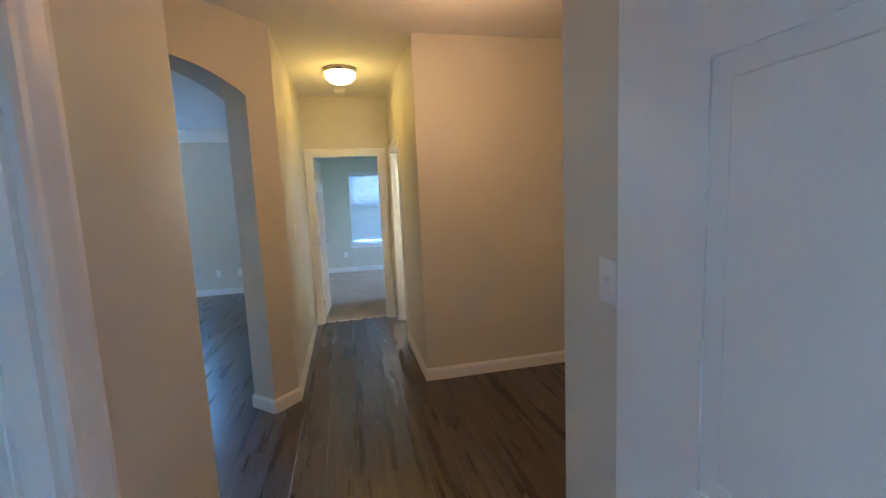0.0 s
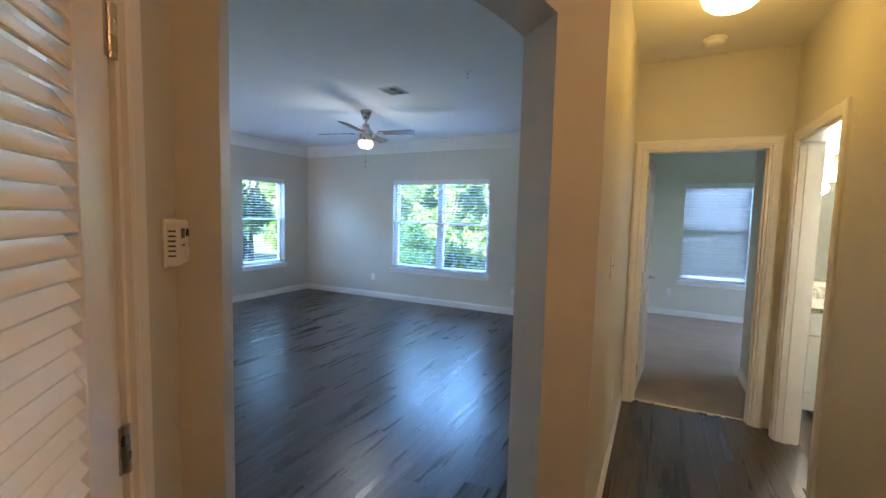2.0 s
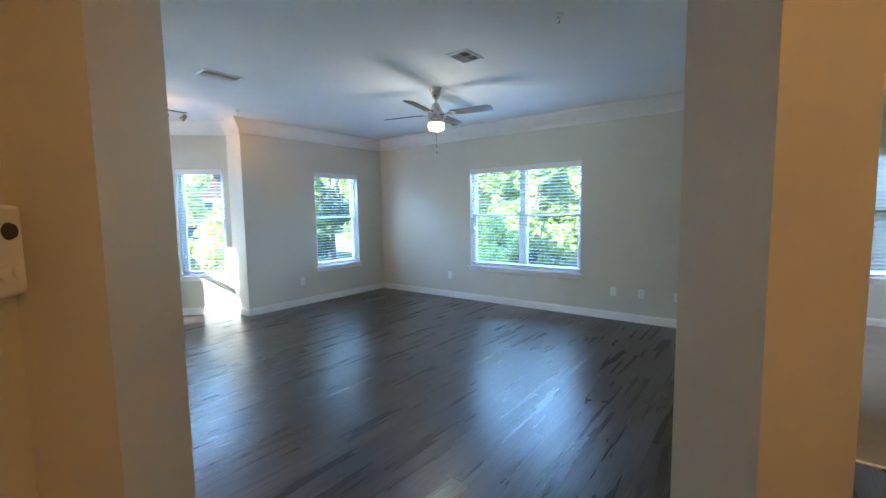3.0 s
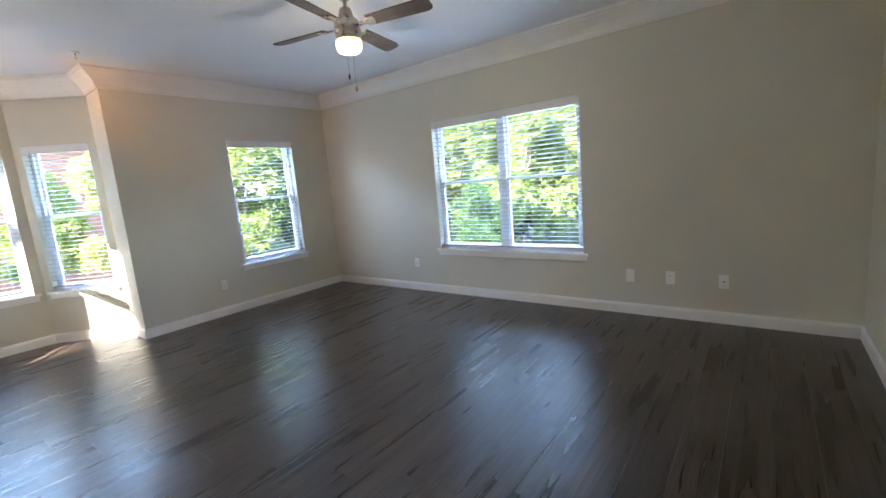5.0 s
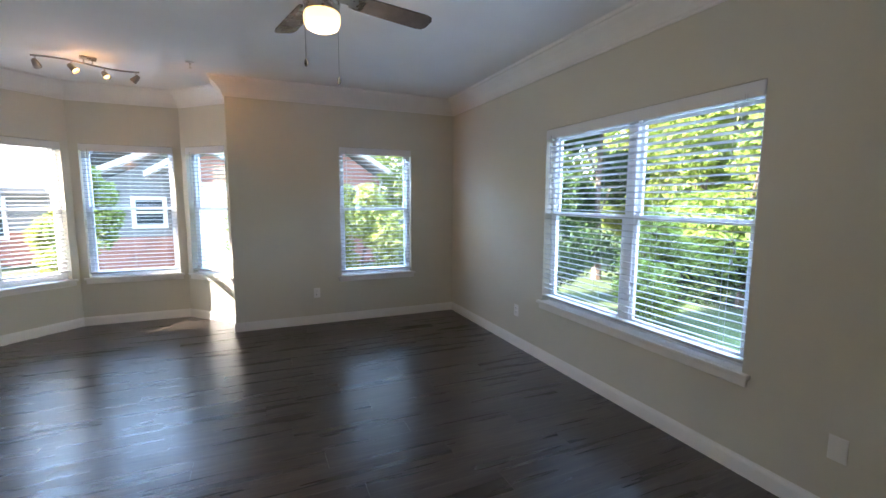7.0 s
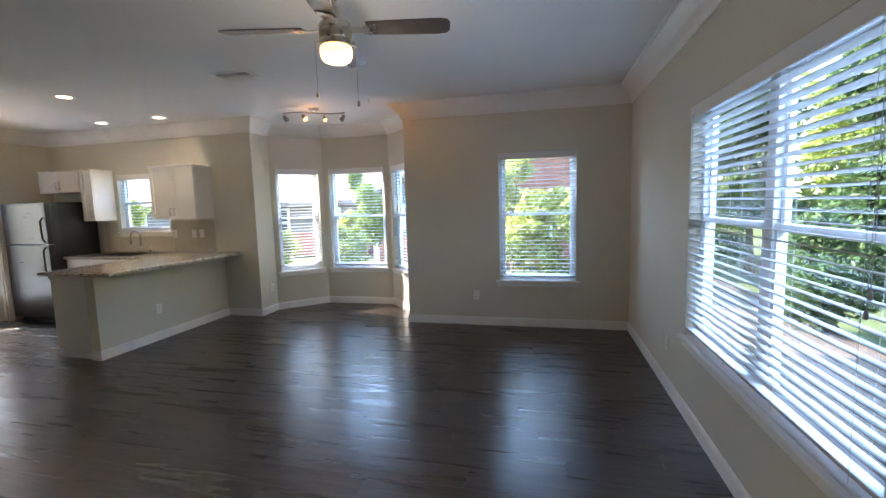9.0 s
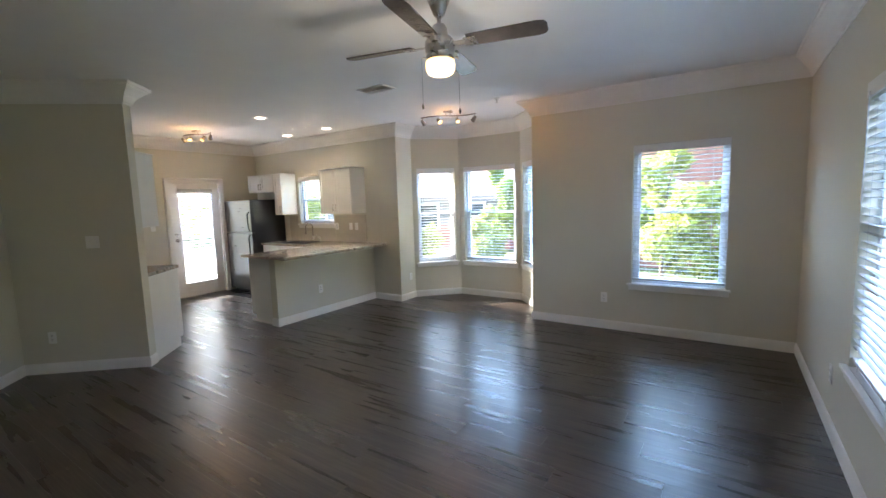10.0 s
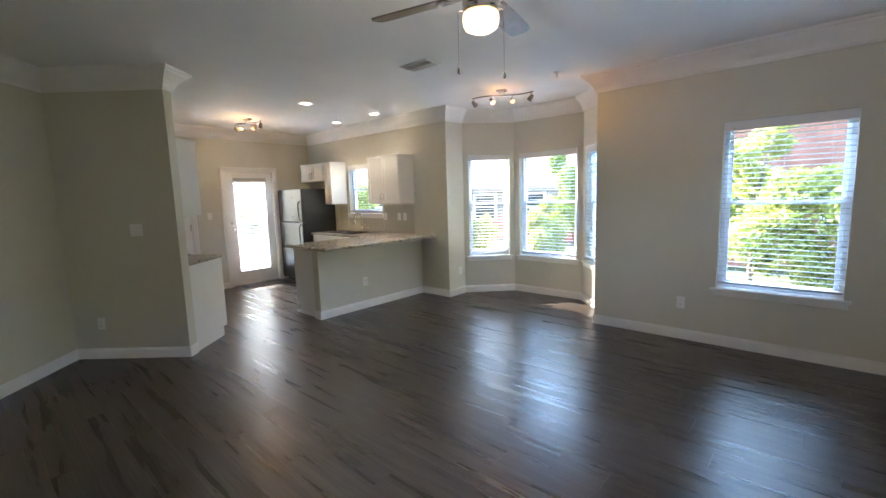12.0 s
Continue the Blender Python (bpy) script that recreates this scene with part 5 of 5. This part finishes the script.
def tree(name, x, y, height, spread, material, label, seed, trunk=0.09, leaves=5000, size=0.09, low=0.3, category="tree"):
    rnd = random.Random(seed)
    t = thing(name, pose(x, y, GROUND_Z), label, category)
    bm = bmesh.new()
    top = height * 0.7
    stem = [(0.05 * rnd.uniform(-1, 1) * i, 0.05 * rnd.uniform(-1, 1) * i, top * i / 5 - 0.05 * (i == 0)) for i in range(6)]
    pts = [Vector(p) for p in stem]
    rings = []
    for i, p in enumerate(pts):
        r = trunk * (1 - 0.14 * i) * (1.35 if i == 0 else 1)
        rings.append([bm.verts.new(p + Vector((r * math.cos(k * math.pi / 4), r * math.sin(k * math.pi / 4), 0))) for k in range(8)])
    for a, b in zip(rings, rings[1:]):
        for k in range(8):
            bm.faces.new((a[k], a[(k + 1) % 8], b[(k + 1) % 8], b[k]))
    blobs = []
    for i in range(9):
        a = rnd.uniform(0, 2 * math.pi)
        z = height * (low + (0.92 - low) * (i + rnd.random()) / 9)
        k = 1 - abs((z / height - low) / (1 - low) - 0.38) * 0.9
        d = spread * 0.55 * k * rnd.uniform(0.5, 1.1)
        c = (d * math.cos(a), d * math.sin(a), z)
        blobs.append((c, spread * 0.52 * max(0.4, k) * rnd.uniform(0.75, 1.1)))
        zi = min(top * 0.95, z * 0.62)
        base = Vector((0, 0, zi))
        tube((base, base.lerp(Vector(c), 0.5) + Vector((0, 0, 0.1)), Vector(c)), trunk * 0.28, 6, bm)
    part("trunk", bm, BARK, t, "rough brown bark")
    v, f = leaf_cloud(blobs, leaves, size, rnd)
    me = bpy.data.meshes.new("crown")
    me.from_pydata([tuple(p) for p in v], [], f)
    me.materials.append(material)
    cr = new("crown", me)
    cr.parent = t
    return t


TL = "leafy bright green young tree on the lawn"
tree("tree", -1.6, 13.6, 5.2, 2.0, LEAF_YELLOW, TL, 1, leaves=7000, size=0.10, low=0.15)
tree("tree", -3.4, 15.2, 6.4, 2.4, LEAF, TL, 2, leaves=8000, size=0.11, low=0.12)
tree("conifer", -8.6, 12.4, 6.6, 1.7, LEAF_DARK, "dark green dense conifer on the lawn", 3, leaves=18000, size=0.11, low=0.08)
tree("tree", 1.4, 15.5, 6.0, 2.3, LEAF, TL, 4, leaves=7000, size=0.11, low=0.15)
tree("tree", -5.6, 12.8, 3.6, 1.9, LEAF, "low bright green tree beyond the lawn", 5, leaves=8000, size=0.10, low=0.12)
tree("shrub", -10.0, 7.3, 2.2, 1.2, LEAF_YELLOW, "sunny yellow-green shrub outside the window", 6, trunk=0.035, leaves=5000, size=0.07, low=0.15, category="shrub")
tree("tree", -10.0, 6.1, 3.3, 1.05, LEAF_YELLOW, "loose sunny tree close outside the window", 7, trunk=0.04, leaves=6500, size=0.06, low=0.12)
tree("shrub", -10.4, 2.1, 1.75, 0.75, LEAF_YELLOW, "sunny yellow-green shrub outside the bay", 8, trunk=0.03, leaves=4500, size=0.06, low=0.15, category="shrub")
tree("shrub", -11.3, 5.2, 2.9, 1.0, LEAF, "loose bright green shrub outside the bay", 9, trunk=0.035, leaves=4500, size=0.07, low=0.25, category="shrub")
tree("tree", -12.5, 9.6, 5.5, 2.0, LEAF, TL, 10, leaves=6000, size=0.10, low=0.15)
tree("tree", -3.6, -9.0, 6.0, 2.4, LEAF, "tall green tree beyond the patio", 11, leaves=7000, size=0.11, low=0.2)
tree("tree", -9.5, -4.5, 4.6, 1.7, LEAF, TL, 12, leaves=6000, size=0.09, low=0.2)
tree("tree", -11.3, 2.15, 2.95, 0.85, LEAF, "slim leafy tree outside the bay", 18, trunk=0.035, leaves=9000, size=0.06, low=0.3)
tree("shrub", -6.4, 12.3, 1.5, 1.3, LEAF_DARK, "dark rounded shrub on the lawn", 19, trunk=0.03, leaves=6000, size=0.06, low=0.12, category="shrub")
tree("shrub", -10.6, 11.8, 1.7, 1.4, LEAF_DARK, "dark rounded shrub on the lawn", 20, trunk=0.03, leaves=6000, size=0.06, low=0.12, category="shrub")
tree("shrub", 0.2, 11.6, 1.5, 1.1, LEAF_YELLOW, "low sunny shrub outside the bedroom", 13, trunk=0.03, leaves=4000, size=0.06, low=0.2, category="shrub")
tree("shrub", -2.6, 12.9, 1.9, 1.5, LEAF_YELLOW, "rounded yellow-green shrub on the lawn", 14, trunk=0.03, leaves=6000, size=0.06, low=0.15, category="shrub")

tree("tree", -12.4, 11.4, 5.4, 1.8, LEAF_DARK, "dark green tree beside the lawn", 15, leaves=7000, size=0.09, low=0.1)
tree("tree", -7.4, 14.2, 3.8, 1.7, LEAF, "rounded bright green tree beyond the lawn", 16, leaves=7000, size=0.09, low=0.1)
tree("tree", -13.5, 14.5, 6.5, 2.4, LEAF, "tall green tree at the edge of the woods", 17, leaves=7000, size=0.11, low=0.1)

for k, (x, y, hh, mt) in enumerate(((-9.8, 18.5, 7.5, LEAF), (-6.4, 19.5, 8.2, LEAF_YELLOW), (-3.0, 20.0, 8.0, LEAF), (0.3, 18.8, 7.6, LEAF_YELLOW), (3.4, 19.0, 7.8, LEAF), (-13.5, 19.5, 8.0, LEAF_YELLOW))):
    tree("tree", x, y, hh, 2.9, mt, "tall leafy tree at the edge of the woods", 30 + k, trunk=0.13, leaves=9000, size=0.17, low=0.08)

tree("shrub", -5.7, 10.5, 1.7, 0.95, LEAF, "leafy green shrub on the mulch bed", 40, trunk=0.03, leaves=6000, size=0.05, low=0.12, category="shrub")
tree("shrub", -7.5, 10.3, 1.9, 1.0, LEAF_DARK, "dark leafy shrub on the mulch bed", 41, trunk=0.03, leaves=6500, size=0.05, low=0.12, category="shrub")
tree("shrub", -9.7, 1.0, 1.45, 0.7, LEAF_YELLOW, "sunny yellow-green shrub outside the bay", 42, trunk=0.03, leaves=4500, size=0.05, low=0.12, category="shrub")


def far_woods():
    """A belt of woods round the lawn: one strewn mass of leaves with an uneven top."""
    rnd = random.Random(21)
    blobs = []
    for i in range(90):
        a = radians(15 + 240 * i / 90 + rnd.uniform(-1.5, 1.5))
        r = rnd.uniform(30, 38)
        for k in range(3):
            blobs.append(((-3 + r * math.cos(a), 4 + r * math.sin(a), rnd.uniform(0.5, 2.0) + 2.6 * k), rnd.uniform(1.6, 2.6)))
    v, f = leaf_cloud(blobs, 60000, 0.30, rnd)
    me = bpy.data.meshes.new("woods")
    me.from_pydata([tuple(p) for p in v], [], f)
    me.materials.append(LEAF)
    return tagged(new("woods", me), "distant belt of green woods", "woods", kind="stuff")


far_woods()


def panel_sheet(x0, x1, z0, z1):
    """A plain door leaf with three raised panels, facing -y."""
    bm = box(x0, x1, -0.03, 0.01, z0, z1)
    h = (z1 - z0) / 3
    for k in range(3):
        box(x0 + 0.12, x1 - 0.12, -0.045, -0.03, z0 + k * h + 0.1, z0 + (k + 1) * h - 0.08, bevel=0.008, bm=bm)
    return bm


def house(name, m, w, d, wall_h, ridge, windows, label, brick_to=0.9, upper=None, cover=None):
    """A gabled house in local x 0..w (front at y = 0, facing -y), d deep."""
    up = upper or SIDING
    t = thing(name, m, label, "house")
    part("wall", box(0, w, 0, d, 0, brick_to), BRICK, t, "red brick")
    bm = bmesh.new()
    z = brick_to
    while z < wall_h:
        zt = min(z + 0.16, wall_h)
        box(0.0, w, 0.0 if z > brick_to else -0.01, d, z, zt - 0.001, bm=bm) if up is SIDING else None
        if up is SIDING:
            pass
        z = zt
    if up is SIDING:
        for v in bm.verts:
            if v.co.y <= 0 and abs((v.co.z - brick_to) % 0.16) < 0.02:
                v.co.y -= 0.014
    else:
        box(0, w, 0, d, brick_to, wall_h, bm=bm)
    part("wall", bm, up, t, "grey lap siding" if up is SIDING else "red brick")
    o = 0.45
    bm = bmesh.new()
    pts = [(-o, wall_h - 0.1), (w / 2, ridge), (w + o, wall_h - 0.1)]
    prof = pts + [(x, z + 0.18) for x, z in reversed(pts)]
    a = [bm.verts.new((x, -o, z)) for x, z in prof]
    b = [bm.verts.new((x, d + o, z)) for x, z in prof]
    n = len(prof)
    for i in range(n):
        bm.faces.new((a[i], a[(i + 1) % n], b[(i + 1) % n], b[i]))
    bm.faces.new((a[0], a[1], a[4], a[5]))
    bm.faces.new((a[1], a[2], a[3], a[4]))
    part("roof", bm, cover or ROOF, t, "pale shingle roof" if cover else "dark shingle roof")
    bm = bmesh.new()
    g = [bm.verts.new((0, 0.0, wall_h)), bm.verts.new((w, 0.0, wall_h)), bm.verts.new((w / 2, 0.0, ridge - 0.05))]
    g2 = [bm.verts.new((v.co.x, 0.2, v.co.z)) for v in g]
    bm.faces.new(g)
    bm.faces.new(g2[::-1])
    for i in range(3):
        bm.faces.new((g[i], g2[i], g2[(i + 1) % 3], g[(i + 1) % 3]))
    part("gable", bm, up, t, "grey gable wall")
    for s in (0, 1):
        bm = bmesh.new()
        x0, x1 = (-o, w / 2) if s == 0 else (w + o, w / 2)
        za, zb = wall_h - 0.1, ridge
        q = [bm.verts.new(p) for p in ((x0, -o - 0.02, za + 0.05), (x1, -o - 0.02, zb + 0.05), (x1, -o - 0.02, zb + 0.18), (x0, -o - 0.02, za + 0.18))]
        q2 = [bm.verts.new((v.co.x, -o + 0.02, v.co.z)) for v in q]
        bm.faces.new(q)
        bm.faces.new(q2[::-1])
        for i in range(4):
            bm.faces.new((q[i], q2[i], q2[(i + 1) % 4], q[(i + 1) % 4]))
        part("rake_board", bm, TRIM, t, "white rake board")
    for x, zc, ww, hh in windows:
        wi = part("window", frame_strip(bmesh.new(), x - ww / 2, x + ww / 2, zc - hh / 2, zc + hh / 2, 0.09, ((0, 0.02), (0, -0.05), (0.09, -0.05), (0.09, 0.02)), bottom=True), TRIM, t, "white trimmed window")
        part("pane", box(x - ww / 2, x + ww / 2, -0.02, 0.01, zc - hh / 2, zc + hh / 2), MAST, wi)
        part("sash_bar", box(x - ww / 2, x + ww / 2, -0.035, -0.01, zc - 0.03, zc + 0.03), TRIM, wi)
    if up is SIDING:
        part("corner_board", box(-0.03, 0.14, -0.035, 0.1, 0, wall_h), TRIM, t, "white corner board")
    part("downpipe", tube(((w - 0.1, -0.4, wall_h - 0.05), (w - 0.1, -0.12, wall_h - 0.35), (w - 0.1, -0.08, 0.1)), 0.045, 8), TRIM, t, "white downpipe")
    return t


house("neighbour_house", pose(-13.6, 1.5, GROUND_Z, 0, 0, 90), 4.4, 4.0, 2.0, 3.15, ((1.34, 1.47, 0.56, 0.6),), "grey-sided gabled house with a brick base and white trim", brick_to=0.87)
low = house("neighbour_house", pose(-25.0, -14.0, GROUND_Z), 9.0, 14.2, 2.0, 4.9, (), "low grey-sided house with a brick base and a broad pale roof", cover=PALE_ROOF)
for y in (3.5, 7.6, 10.4, 12.6):
    wi = part("window", frame_strip(bmesh.new(), y - 0.5, y + 0.5, 0.8, 1.75, 0.09, ((0, 0.02), (0, -0.05), (0.09, -0.05), (0.09, 0.02)), bottom=True), TRIM, low, "white trimmed window")
    wi.matrix_local = pose(9.0, 0, 0, 0, 0, 90)
    part("pane", box(y - 0.5, y + 0.5, -0.02, 0.01, 0.8, 1.75), MAST, wi)
    part("sash_bar", box(y - 0.5, y + 0.5, -0.035, -0.01, 1.25, 1.31), TRIM, wi)
brick_house = house("neighbour_house", pose(-13.25, 3.38, GROUND_Z, 0, 0, 90), 5.2, 3.6, 2.35, 4.2, ((4.0, 1.5, 0.9, 1.2),), "red brick gabled house with a white entry across the lawn", upper=BRICK)
entry = part("door", panel_sheet(0.30, 1.10, 0.05, 2.10), TRIM, brick_house, "white panelled entry door")
part("casing", frame_strip(bmesh.new(), 0.30, 1.10, 0.0, 2.10, 0.1, ((0, 0.02), (0, -0.06), (0.1, -0.06), (0.1, 0.02))), TRIM, entry)

# ---- floor planks ----
PW, PL = 0.18, 1.22


def plank_mesh():
    bm = bmesh.new()
    x, c, z = PW / 2 - 0.0003, 0.0012, 0.0006
    prof = ((-x, -0.006), (-x, -z), (-x + c, 0), (x - c, 0), (x, -z), (x, -0.006))
    a = [bm.verts.new((p, 0.0, q)) for p, q in prof]
    b = [bm.verts.new((p, 1.0, q)) for p, q in prof]
    for i in range(len(prof) - 1):
        bm.faces.new((a[i], a[i + 1], b[i + 1], b[i]))
    bm.faces.new(a[::-1])
    bm.faces.new(b)
    return mesh_of(bm, "plank", FLOOR)


def floor_spans(x):
    """Where the plank floor runs from south to north along a row at x."""
    if x < -6.30:
        k = 0.0 if x > -6.545 else -6.545 - x
        return [(2.84 + k, 5.06 - k)]
    if x < -2.30:
        return [(YK - 0.10, YN + 0.06)]
    if x < -0.40:
        return [(0.95, YN + 0.06)]
    if x < 0.70:
        return [(-0.44, HN + 0.05)]
    return [(0.98, 6.22)]


PLANK = plank_mesh()
row = 0
x = -7.10 + PW / 2
joined = []
while x < 3.25:
    for y0, y1 in floor_spans(x):
        y = y0 - ((row * 0.437) % 1.0) * PL
        while y < y1:
            a, b = max(y, y0), min(y + PL - 0.0012, y1)
            if b - a > 0.03:
                if x < 0.75:
                    piece("plank", PLANK, floor, Matrix.Translation((x, a, 0)) @ Matrix.Diagonal((1, b - a, 1, 1)))
                else:
                    joined.append((x, a, b))
            y += PL
    row += 1
    x += PW
bm = bmesh.new()
for x, a, b in joined:
    box(x - PW / 2 + 0.0006, x + PW / 2 - 0.0006, a, b, -0.006, 0.0, bm=bm)
rest = part("plank_field", bm, FLOOR, floor)
rest["kind"] = "stuff"
